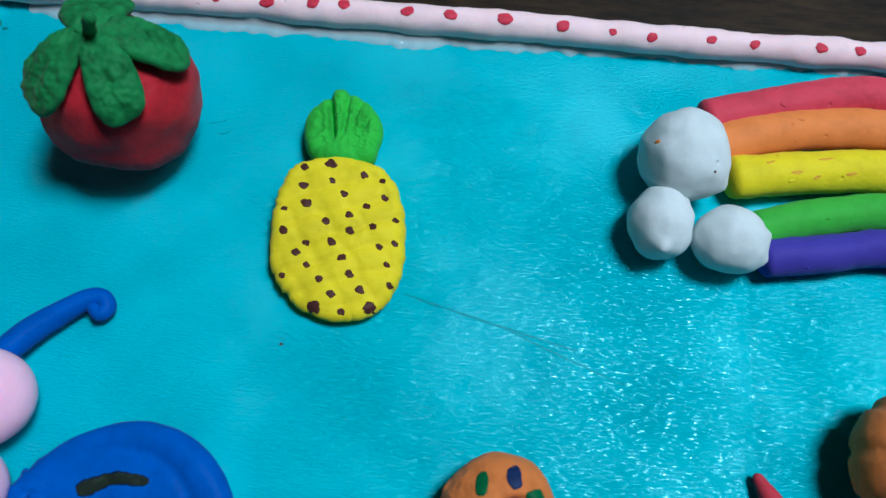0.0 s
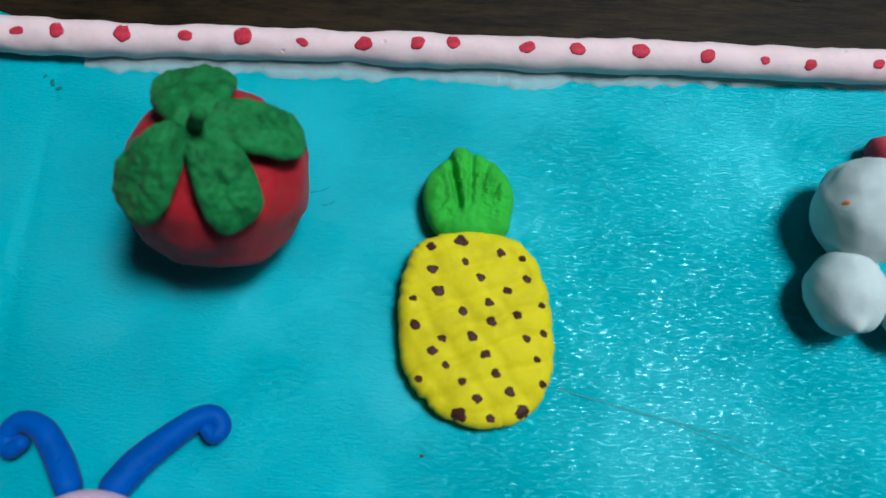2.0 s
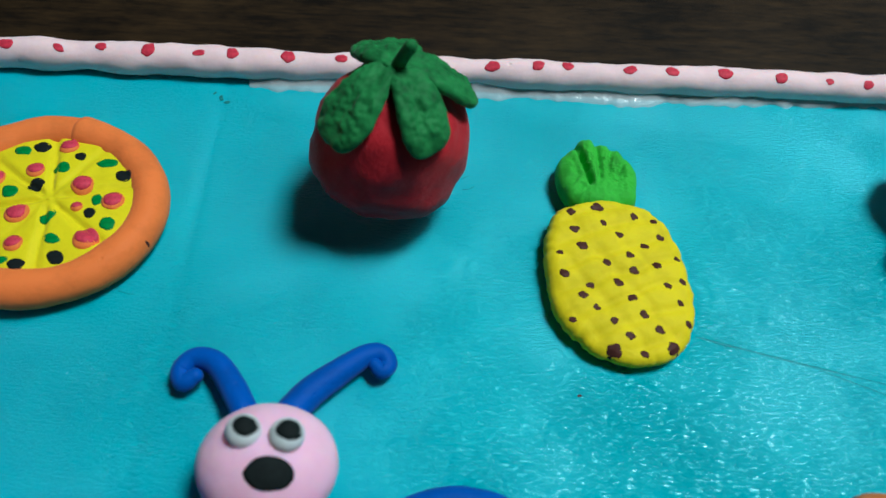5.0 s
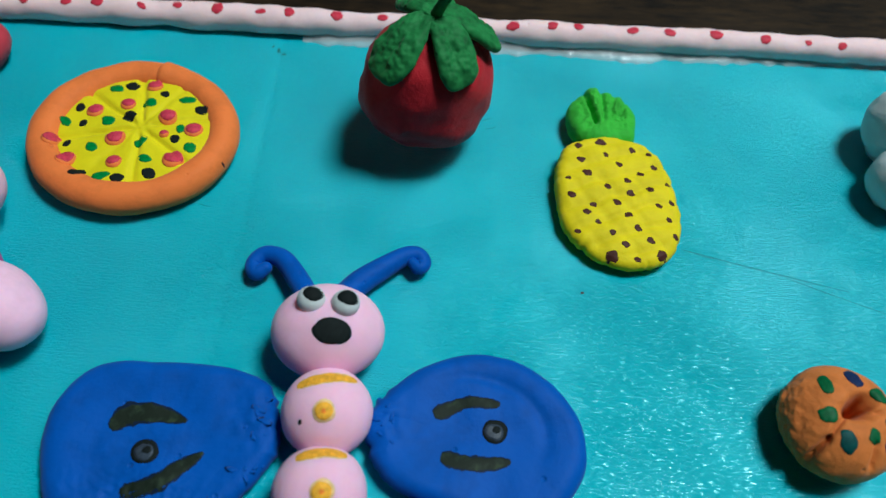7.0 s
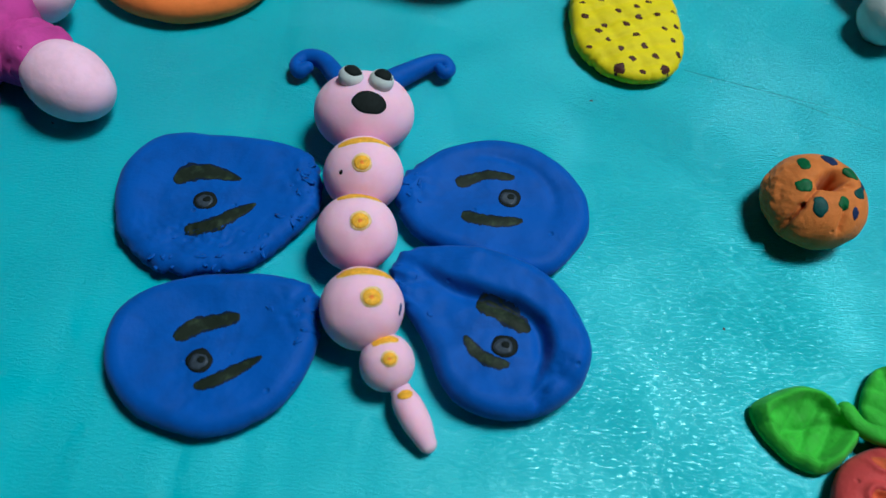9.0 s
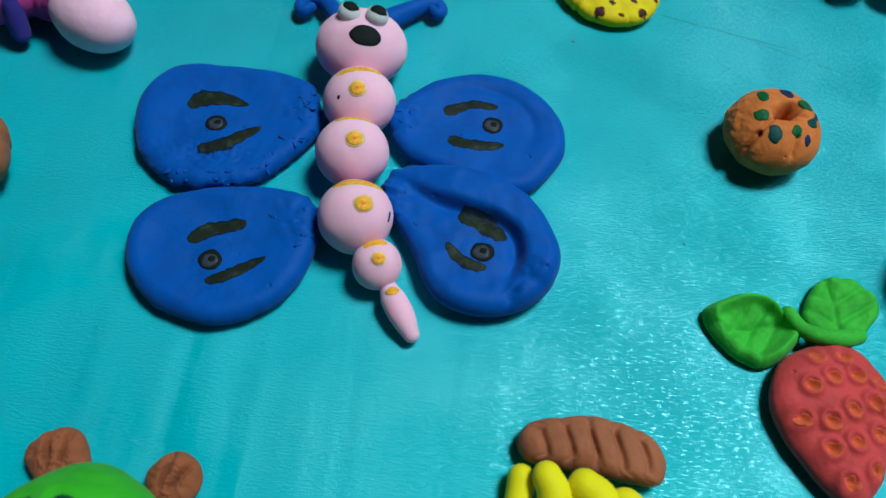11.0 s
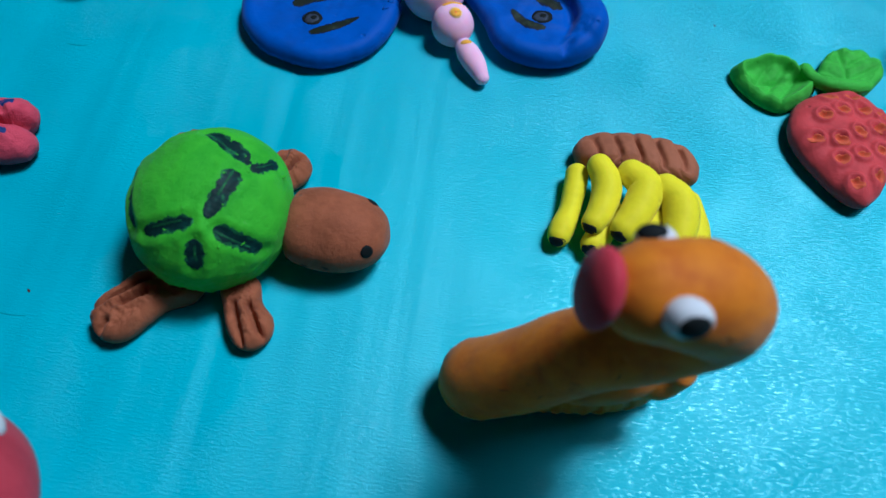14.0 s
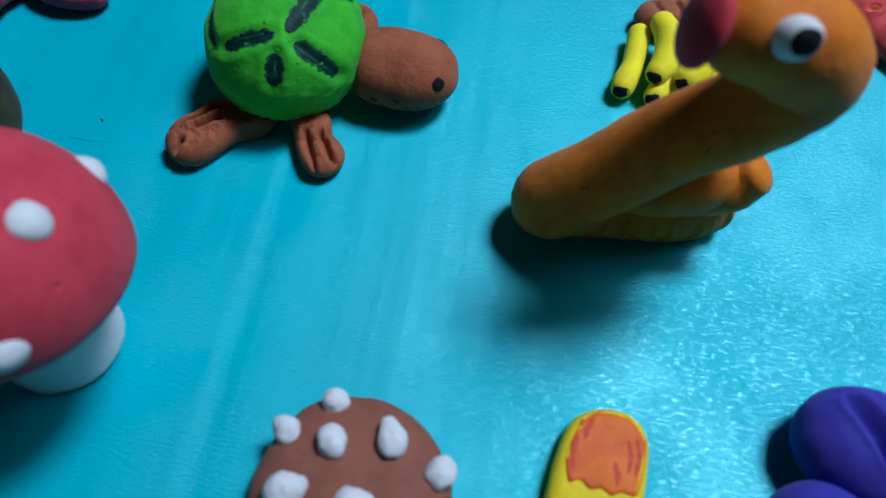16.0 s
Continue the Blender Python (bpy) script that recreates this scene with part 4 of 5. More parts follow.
                z -= 3.2 * math.exp(-(((x - 16.4) * 0.9 + (y - 8.0) * -0.42) / 0.7) ** 2) * math.exp(-(((x - 16.4) * 0.42 + (y - 8.0) * 0.9) / 2.6) ** 2)
            root = corners[0]
            return z + 1.2 * ns(x * 0.5, y * 0.5, 2, k) * math.exp(-((x - root[0]) ** 2 + (y - root[1]) ** 2) / 45)
        # the ends by the body are torn and crumbly
        root = np.array(out[0])
        ragged = []
        for x, y in out:
            near = math.exp(-((math.hypot(x - root[0], y - root[1]) / 9.0) ** 4))
            ragged.append((x + 1.3 * near * ns(x * 0.7, y * 0.7, 0, k), y + 1.3 * near * ns(x * 0.7, y * 0.7, 3, k + 4)))
        v, f = slab(ragged, mid, h, 3.4, 44, face, 0.35, 20 + k, rim=0.01, z0=0.0 if k != 3 else 0.5, side=8)
        if k in (0, 2):
            for p in v:
                tear = math.exp(-max(0.0, p[1] - mid[1] + 9) / 3.0) * math.exp(-max(0.0, p[2] - 4.5) / 1.2) * (1.0 if k == 0 else 0.35)
                p[:2] += 0.9 * tear * np.array((ns(*(p * 0.55), 3), ns(*(p * 0.55), 8)))
                p[2] = max(0.0, p[2] + 0.8 * tear * ns(*(p * 0.9), 5))
        wing = part(name, (v, f), BLUE, t)
        on = skin((v, f))
        for pts, width in marks:
            edge = part("bar", stroke(on, [(x, y, 7) for x, y in pts], [1.42 * w + 0.3 for w in width], up=0.04, seed=k, n=44, wob=0.35), OLIVE_EDGE, wing, "dark edge of the olive bar")
            part("bar_ink", stroke(on, [(x, y, 7) for x, y in pts], [1.25 * w for w in width], up=0.08, seed=k + 1, n=44, wob=0.4), OLIVE_INK, edge)
        crumbs(on, wing, BLUE, ((*(0.93 * np.array(root) + 0.07 * np.array(mid)), 2.2, 9), (*(0.85 * np.array(root) + 0.15 * np.array(mid)), 3.0, 4), *(((-52, 33.2, 2.4, 14), (-44, 37.4, 2.0, 9), (-63, 33.6, 2.0, 7), (-37.5, 45, 1.6, 7)) if k == 0 else ())), k, 0.5)
        e = (v2, f2) = spot(on, (*eye, 7), 2.7, 2.5, 0, (0, 0, -1), 0.08, k, 4, 26, 0.14)
        ring = part("eye_spot", e, BLACK_INK, wing)
        part("iris", spot(skin(e), (eye[0] - 0.1, eye[1] - 0.2, 8), 1.9, 1.7, 0, (0, 0, -1), 0.05, k + 2, 3, 20, 0.25), GREY_INK, ring)
        part("pupil", spot(skin(e), (eye[0] + 0.3, eye[1] + 0.3, 8), 0.85, 0.75, 0, (0, 0, -1), 0.12, k, 3, 14, 0.25), BLACK_INK, ring)
    beads = (("thorax", (-23.5, 57.0, 8.0), (9.0, 8.9, 8.2)), ("upper_bead", (-23.0, 41.6, 8.0), (8.7, 8.7, 8.2)), ("middle_bead", (-19.6, 24.1, 8.0), (8.6, 8.6, 8.2)), ("lower_bead", (-13.5, 13.9, 5.5), (5.5, 5.8, 5.6)))
    dots = ((-23.1, 54.9, 15.0), (-21.6, 40.2, 15.3), (-17.2, 23.3, 15.3), (-12.7, 12.8, 10.6))
    bands = (((-29.4, 59.8, 13.6), (-24.0, 61.4, 15.0), (-17.6, 62.2, 12.6)), ((-27.6, 46.2, 14.4), (-22.9, 47.5, 14.6), (-18.0, 47.7, 13.2)), ((-25.2, 28.0, 13.4), (-19.2, 29.4, 14.6), (-13.4, 30.0, 11.6)), ((-16.6, 15.6, 10.0), (-13.8, 17.0, 10.4), (-11.4, 17.2, 9.4)))
    for k, (name, c, r) in enumerate(beads):
        b = ball(c, r, 0.025, 0.08, 30 + k, 44, 28, floor=0.0)
        bead = part(name, b, PINK, t)
        on = skin(b)
        s = 1.0 if k < 3 else 0.75
        d = spot(on, dots[k], 2.2 * s, 2.2 * s, 0, (0, 0.35, -0.9), 0.035, k, 4, 32, 0.10)
        dab = part("dab", d, AMBER_WASH, bead, "amber dab with a washed-out rim")
        part("dab_middle", spot(on, dots[k], 1.75 * s, 1.7 * s, 0, (0, 0.35, -0.9), 0.10, k + 1, 4, 28, 0.09), AMBER_INK, dab)
        part("dab_centre", spot(on, dots[k], 0.55 * s, 0.5 * s, 0, (0, 0.35, -0.9), 0.15, k, 3, 16, 0.3), ORANGE_INK, dab)
        wash = part("band", stroke(on, bands[k], (3.4 * s, 4.2 * s, 3.2 * s), (0, -0.15, -1), 0.03, k + 0.5, 28), AMBER_WASH, bead, "amber band with a washed-out rim")
        part("band_middle", stroke(on, bands[k], (2.6 * s, 3.3 * s, 2.4 * s), (0, -0.15, -1), 0.09, k + 0.7, 28), AMBER_INK, wash)
        # the thorax has one small flat black spot
        if k == 0:
            part("painted_pit", spot(on, (-27.5, 52.8, 14), 0.42, 0.55, 0, (0, 0.35, -0.9), 0.1, 3, 3, 10, 0.2), BLACK_INK, bead)
        if k == 2:
            part("smudge", stroke(on, ((-11.9, 24.6, 11), (-11.7, 21.6, 11)), (0.9, 0.7), (-0.6, 0.1, -0.7), 0.12, 4, 8), NAVY_INK, bead)
    tail = tube([(-10.0, 8.6, 3.8, 2.2), (-8.7, 6.2, 4.0, 2.9), (-6.4, 2.7, 3.6, 2.8), (-4.2, -0.6, 2.6, 1.9)], 24, 16, 0.04, 6, 1.0, 0.0)
    tail_ob = part("tail", tail, PINK, t)
    part("band", spot(skin(tail), (-9.3, 7.4, 7), 1.6, 1.0, -20, (0, 0, -1), 0.15, 2, 3, 14, 0.2), AMBER_INK, tail_ob)
    head = ball((-25.4, 74.3, 8.6), (11.8, 10.3, 9.2), 0.02, 0.06, 40, 52, 34, floor=0.0)
    head_ob = part("head", head, PINK, t)
    on = skin(head)
    part("mouth", spot(on, (-23.5, 70.7, 16.5), 4.0, 2.8, 4, (0, 0.4, -0.9), 0.05, 4, 5, 40, 0.12, 0.0), BLACK_INK, head_ob)
    for x, y in ((-28.4, 77.0), (-21.4, 76.6)):
        e = ball((x, y, 17.4), (2.9, 2.8, 2.6), 0.02, 0.1, 3, 24, 16)
        eye = part("eye", e, WHITE, head_ob)
        part("pupil", spot(skin(e), (x + 0.5, y + 0.2, 20), 2.0, 1.7, 10, (0.0, 0.0, -1), 0.15, x, 4, 18, 0.14), BLACK_INK, eye)
    part("antenna", tube([(-23.4, 85.0, 5.0, 2.9), (-20.2, 89.4, 4.2, 2.9), (-15.6, 93.6, 3.6, 2.6), (-10.8, 97.4, 3.2, 2.2), (-7.8, 98.0, 3.0, 1.9), (-6.4, 96.0, 2.8, 1.8), (-7.6, 94.4, 3.2, 1.7), (-9.0, 95.4, 3.6, 1.3)], 50, 16, 0.04, 2, 1.0, 0.0), BLUE, t)
    part("antenna", tube([(-32.0, 85.0, 5.0, 2.5), (-35.2, 90.0, 4.0, 2.5), (-38.9, 94.4, 3.6, 2.3), (-43.0, 95.6, 3.2, 2.1), (-45.4, 93.2, 2.8, 2.0), (-44.4, 90.8, 3.0, 1.9), (-42.4, 91.8, 3.6, 1.5)], 50, 16, 0.04, 3, 1.0, 0.0), BLUE, t)


build_butterfly()


# ---- bun with pressed middle ----
def build_bun():
    c = np.array((79.6, 60.8, 7.2))
    t = thing("bun", c[0], c[1], "orange clay bun with a pinched middle and dark green flecks", "clay bun")
    # seams and pinches as lines seen from above: (from, to, width, depth)
    seams = (((77.4, 59.9), (73.0, 55.0), 0.5, 1.3), ((73.0, 55.0), (69.2, 51.2), 0.7, 2.2), ((82.4, 54.4), (81.6, 50.8), 0.6, 1.0),
             ((77.6, 60.6), (81.6, 60.2), 1.1, 4.2), ((80.6, 61.0), (83.6, 63.4), 1.0, 4.4), ((79.0, 61.6), (80.0, 63.6), 0.9, 2.2), ((82.4, 60.6), (85.0, 60.8), 0.7, 1.4))

    def pinch(p, u):
        x, y = p[0] + c[0], p[1] + c[1]
        if u[2] > -0.35:
            dip = 1.6 * math.exp(-(((x - 80.6) / 3.6) ** 2 + ((y - 61.2) / 2.8) ** 2))
            for a, b, wide, deep in seams:
                dx, dy = b[0] - a[0], b[1] - a[1]
                f = min(1.0, max(0.0, ((x - a[0]) * dx + (y - a[1]) * dy) / (dx * dx + dy * dy)))
                dip += deep * math.exp(-(((x - a[0] - f * dx) ** 2 + (y - a[1] - f * dy) ** 2) / wide ** 2))
            p = p * (1 - min(0.75, dip / 10.0) * min(1.0, (u[2] + 0.35) / 0.5))
            # the open pinch in the middle
            a, b = (x - 80.8) * 0.86 + (y - 61.9) * 0.5, -(x - 80.8) * 0.5 + (y - 61.9) * 0.86
            p[2] -= 7.5 * math.exp(-((a / 3.2) ** 2 + (b / 1.9) ** 2) ** 2)
        left = max(0.0, -u[0] - 0.2)
        return p * (1 + 0.05 * left * ns(*(p * 0.45), 3) + 0.03 * left * ns(*(p * 1.1), 6))
    b = ball(c, (11.6, 12.0, 8.0), 0.05, 0.08, 17, 170, 100, floor=0.0, fn=pinch)
    part("dough", b, BUN, t)
    on = skin(b)
    for k, (x, y, rx, ry, r, ink) in enumerate(((75.4, 66.4, 1.0, 1.9, 8, 0), (81.4, 68.0, 1.3, 1.7, -12, 1), (85.6, 64.6, 1.5, 1.3, 20, 0), (88.2, 61.9, 0.6, 1.1, 25, 1), (86.6, 59.3, 1.0, 1.5, 42, 2), (74.0, 60.0, 1.5, 1.4, -20, 0), (76.8, 54.7, 1.3, 1.8, -12, 2), (82.0, 56.0, 1.0, 1.4, 25, 0), (84.9, 54.2, 0.7, 1.2, 8, 1))):
        part("fleck", spot(on, (x, y, 13), 1.2 * rx, 1.2 * ry, r, (0.0, 0.15, -0.98), 0.10, k, 4, 28, 0.3), (paint_green, BUN_NAVY, BUN_TEAL)[ink], t)


paint_green, BUN_NAVY, BUN_TEAL = paint_mark("bottle_green_ink", (10, 92, 52)), paint_mark("bun_navy_ink", (26, 44, 84)), paint_mark("bun_teal_ink", (8, 72, 70))
build_bun()


# ---- strawberry ----
def build_strawberry():
    t = thing("strawberry", 83, -10, "flat red clay strawberry with orange pits and two green leaves", "clay strawberry")
    out = closed(((80.0, 4.4), (87.0, 6.6), (92.6, 5.2), (96.9, 0.0), (98.2, -7.4), (96.4, -14.9), (93.2, -21.4), (90.8, -25.2), (86.8, -28.4), (82.4, -26.2), (77.8, -20.8), (74.4, -16.0), (72.2, -9.6), (73.0, -3.6), (75.8, 1.4)), 160)
    pits = ((81.8, 2.2), (87.6, 2.9), (79.6, -4.6), (84.4, -2.2), (89.7, -1.1), (76.8, -11.7), (82.3, -11.8), (87.2, -9.0), (92.1, -6.9), (81.9, -17.3), (86.9, -15.6), (92.3, -13.5), (84.5, -23.5), (90.4, -21.0), (95.4, -8.4), (94.4, -2.0))

    def face(x, y, q):
        z = -1.8 * q * q
        for a, b in pits:
            z -= 0.9 * math.exp(-(((x - a) / 0.8) ** 2 + ((y - b) / 0.6) ** 2)) - 0.8 * math.exp(-((math.hypot(x - a, y - b) - 1.9) / 0.7) ** 2)
        return z
    body = slab(out, (85.4, -9.0), 7.4, 3.6, 60, face, 0.8, 9, rim=0.012)
    part("fruit", body, BERRY, t)
    on = skin(body)
    for k, (x, y) in enumerate(pits):
        part("seed", spot(on, (x + 0.3, y - 0.5, 8), 1.7, 1.35, 35 * k, (0, 0, -1), 0.04, k, 7, 32, 0.5), SEED, t)

    def vein(ax, ay, bx, by):
        d = np.array((bx - ax, by - ay), float)
        d /= np.linalg.norm(d)

        def f(x, y, q):
            u, w = (x - ax) * d[0] + (y - ay) * d[1], -(x - ax) * d[1] + (y - ay) * d[0]
            z = -0.9 * math.exp(-(w / 0.8) ** 2) + 1.1 * max(0.0, q - 0.6) * 1.4
            z += 1.0 * ns(x * 0.32, y * 0.32, 0, 6) * min(1.0, q * 1.5)
            s = (u - 0.55 * abs(w)) / 4.6
            return z - 0.7 * math.exp(-((s - round(s)) * 4.6 / 0.8) ** 2) * min(1, abs(w) / 1.5)
        return f
    def folded(x, y, q):
        # the rim is rolled up and the middle crumpled
        z = 2.6 * math.exp(-((q - 0.80) / 0.13) ** 2) * (1.0 if y > 9 or x > 72 else 0.7) - 0.7 * math.exp(-(q / 0.5) ** 2) - 1.3 * math.exp(-((y - 8.6 - 0.25 * (x - 70)) / 1.0) ** 2) * (1 - q)
        s = (x - 0.6 * y) / 4.4
        return z + 0.7 * ns(x * 0.30, y * 0.30, 0, 6) - 0.8 * math.exp(-((s - round(s)) * 4.4 / 0.9) ** 2) * (1 - q ** 3)
    part("leaf", slab(closed(((60.6, 12.6), (65.0, 15.4), (70.8, 17.6), (75.6, 16.6), (78.6, 12.8), (82.0, 8.8), (79.4, 4.8), (75.4, 1.2), (71.4, -0.3), (66.4, 1.8), (62.6, 5.8), (60.6, 9.6)), 100), (71, 8.6), 3.0, 1.6, 26, folded, 0.6, 12, rim=0.02), CROWN, t, "crumpled bright green clay leaf with rolled rim")
    part("leaf", slab(closed(((83.0, 11.0), (84.0, 16.7), (87.4, 22.0), (91.4, 23.9), (95.8, 23.4), (99.6, 20.4), (100.4, 16.0), (97.4, 11.4), (92.6, 6.8), (86.6, 6.4)), 100), (91.4, 15), 3.4, 1.7, 22, vein(90.5, 7.0, 89.0, 24.0), 0.6, 13, rim=0.02), CROWN, t, "veined bright green clay leaf")
    part("stalk", tube([(78.4, 12.4, 4.4, 1.7), (80.6, 9.0, 4.6, 1.7), (84.0, 7.4, 5.2, 1.8), (89.0, 7.2, 5.2, 2.0), (93.0, 8.4, 4.6, 1.8)], 36, 14, 0.1, 3, 1.0, 0.0), CROWN, t)


build_strawberry()


# ---- bananas ----
def build_bananas():
    t = thing("banana_bunch", 32, -36, "bunch of yellow clay bananas with black tips under a brown stem", "clay bananas")

    def grooves(x, y, q):
        u = (x - 34.3 + 0.9 * math.sin((y + 21) * 0.4)) / 4.95
        return -1.4 * math.exp(-((u - round(u)) * 4.95 / 0.55) ** 2) - 1.2 * q * q - 0.2 * math.exp(-((u - round(u)) * 4.95 / 1.6) ** 2)
    part("stem", slab(closed(((19.4, -21.4), (22.0, -17.4), (27.6, -15.9), (34.4, -14.8), (42.0, -16.2), (47.3, -18.8), (49.6, -23.0), (47.8, -27.4), (41.0, -27.4), (34.0, -26.6), (27.0, -26.0), (21.4, -24.8)), 120), (34.4, -21.4), 8.0, 3.4, 30, grooves, 0.4, 5, rim=0.012), LOG, t, "brown clay stem scored across")
    for k, pts in enumerate((((20.6, -28.6, 4.0, 2.7), (20.2, -32.4, 3.6, 2.7), (19.2, -38.4, 3.3, 2.5), (17.8, -43.0, 3.2, 2.9), (17.2, -45.0, 3.1, 2.7)), ((28.5, -37, 3.0, 3.0), (27.0, -42, 3.0, 3.1), (24.8, -46.4, 3.0, 2.8)), ((38.8, -37, 3.2, 3.4), (37.6, -43, 3.2, 3.6), (36.8, -48.0, 3.2, 3.2)),
                             ((46.2, -33, 3.4, 3.2), (47.4, -41, 3.4, 3.5), (45.8, -46.6, 3.4, 3.4), (43.8, -49.6, 3.3, 3.0)), ((25.0, -28.6, 8.2, 2.9), (26.4, -31.4, 7.8, 3.3), (26.8, -35.2, 7.4, 3.4), (25.4, -40.4, 7.0, 3.0), (24.1, -43.0, 6.8, 2.7)),
                             ((32.2, -29.6, 8.2, 3.2), (34.8, -32.0, 8.1, 3.8), (35.2, -35.1, 8.0, 4.0), (32.8, -40.8, 7.4, 3.6), (30.8, -43.8, 7.0, 3.2)), ((39.8, -32.6, 8.0, 3.4), (42.4, -35.4, 8.0, 3.9), (43.2, -39.0, 7.8, 4.1), (42.6, -44.0, 7.2, 3.7), (41.8, -46.2, 7.0, 3.3)))):
        v, f = tube(pts, 26, 16, 0.04, k + 2, 1.0, 0.0)
        banana = part("banana", (v, f), BANANA, t)
        p, q = np.array(pts[-1][:3]), np.array(pts[-2][:3])
        d = (p - q) / np.linalg.norm(p - q)
        end = p + d * pts[-1][3]
        d2 = 0.7 * d + np.array((0, -0.15, 0.55))
        end = end + np.array((0, 0.2, 0.6))
        part("tip", spot(skin((v, f)), end, 2.1, 1.7, 0, -d2, 0.12, k, 3, 18, 0.4), BLACK_INK, banana, "black painted tip")


build_bananas()


# ---- turtle ----
def build_turtle():
    c = (-57.0, -53.5, 11.5)
    t = thing("turtle", c[0], c[1], "clay turtle with a lime green marked shell and brown limbs", "clay turtle")

    stripes = ((((-49.3, -51.6, 25.0), (-50.7, -57.4, 25.1), (-52.8, -63.0, 23.8)), (4.0, 3.8, 3.0)), (((-65.4, -65.5, 20.1), (-60.2, -65.1, 22.7), (-54.8, -63.8, 23.9)), (2.8, 3.0, 2.6)), (((-51.2, -64.2, 22.6), (-47.4, -64.6, 19.8), (-43.0, -63.5, 14.5)), (2.6, 3.0, 2.8)),
               (((-54.4, -66.6, 21.6), (-54.5, -68.8, 19.1), (-54.8, -70.6, 16.2)), (3.0, 3.6, 3.2)), (((-58.4, -42.2, 23.5), (-53.0, -45.4, 24.5), (-47.4, -49.2, 23.6)), (2.8, 4.4, 3.4)), (((-47.2, -50.4, 23.4), (-45.2, -48.2, 21.4), (-44.0, -44.4, 17.6)), (3.0, 2.0, 3.0)),
               (((-71.2, -54.0, 19.8), (-70.4, -59.4, 19.4), (-67.8, -64.1, 19.0)), (1.8, 2.2, 1.8)), (((-70.2, -46.3, 18.8), (-67.0, -45.1, 21.5), (-62.4, -42.7, 22.5)), (1.2, 1.8, 1.4)))
    lines = np.vstack([smooth_line(pts, 12) for pts, w in stripes]) - np.array(c)

    def dome(p, u):
        if p[2] < -6:
            p[2] = -6 - (-6 - p[2]) * 0.25
        p[2] += 0.7 * math.exp(-(((p[0] - 3.5) / 3) ** 2 + ((p[1] + 11) / 3) ** 2))
        rough = max(0.0, -u[1] - 0.15) * max(0.0, 0.75 - u[2])
        p = p * (1 + 0.030 * rough * (ns(*(p * 0.9), 4) + 0.8 * ns(*(p * 2.2), 6)))
        d = np.linalg.norm(lines - p, axis=1).min()
        return p * (1 - 0.038 * math.exp(-(d / 1.5) ** 2) + 0.012 * math.exp(-((d - 2.7) / 0.8) ** 2))
    shell = ball(c, (17.0, 18.0, 15.1), 0.035, 0.07, 21, 150, 96, fn=dome)
    shell_ob = part("shell", shell, SHELL, t)
    on = skin(shell)
    for k, (pts, w) in enumerate(stripes):
        crumbs(on, shell_ob, SHELL, ((*np.array(pts[1])[:2], 2.4, 3),), k, 0.32)
        way = smooth_line([(*p, v) for p, v in zip(pts, w)], 6)
        taper = np.array((0.75, 1.0, 1.0, 1.0, 0.95, 0.7))
        halo = part("stripe", stroke(on, way[:, :3], way[:, 3] * taper * 1.3, up=0.05, seed=k + 7, n=44, wob=0.8, centre=c), SHELL_STAIN, shell_ob, "thin green stain round the stripe")
        part("ink", stroke(on, way[:, :3], way[:, 3] * taper * 1.06, up=0.10, seed=2 * k, n=44, wob=0.8, centre=c), SHELL_INK, halo, "dark green painted stroke")
        off = np.cross(way[-1, :3] - way[0, :3], way[3, :3] - np.array(c))
        off = off / np.linalg.norm(off) * (0.1, -0.16, 0.14, 0.0)[k % 4] * w[1]
        part("worn_streak", stroke(on, (way[:, :3] + off)[(k % 2):5 - (k % 3 == 0)], np.full(6, 0.20 * w[1])[(k % 2):5 - (k % 3 == 0)], up=0.14, seed=3 * k + 1, n=30, wob=0.9, centre=c), SHELL_STAIN, halo, "worn streak in the ink")

    def snout(p, u):
        # a blunt barrel, cut straight at the neck
        k = (abs(u[0]) ** 2.7 + (u[1] ** 2 + u[2] ** 2) ** 1.35) ** (1 / 2.7)
        p = p / k
        if p[0] < -8:
            p[0] = -8 + (p[0] + 8) * 0.3
        p[1:] *= 1 - 0.14 * max(0.0, p[0] / 12) ** 2
        return p
    head = ball((-32.2, -53.2, 8.0), (12.4, 9.2, 7.7), 0.04, 0.07, 5, 56, 36, (0, 0, -4), 0.0, snout)
    head_ob = part("head", head, BROWN, t)
    on = skin(head)
    for p, way in (((-23.8, -58.4, 10.6), (-0.4, 0.75, -0.5)), ((-24.0, -47.2, 11.4), (-0.4, -0.75, -0.5))):
        part("eye", spot(on, p, 1.35, 1.5, 0, way, 0.2, p[0], 3, 16, 0.12), BLACK_INK, head_ob)
    # flat dark spots: the shade inside small holes, put into the colour
    for k, (x, y, z, r) in enumerate(((-36.6, -61.0, 6.2, 0.5), (-31.8, -60.6, 6.6, 0.45), (-34.4, -61.6, 4.4, 0.6), (-29.4, -61.6, 4.6, 0.6), (-27.0, -61.0, 4.8, 0.5))):
        part("painted_pit", spot(on, (x, y, z), r * 1.8, r, 15 * k, (0, 0.8, -0.5), 0.04, k, 3, 14, 0.6), PIT_SHADE, head_ob, "small dark spot painted for the shade in a hole")
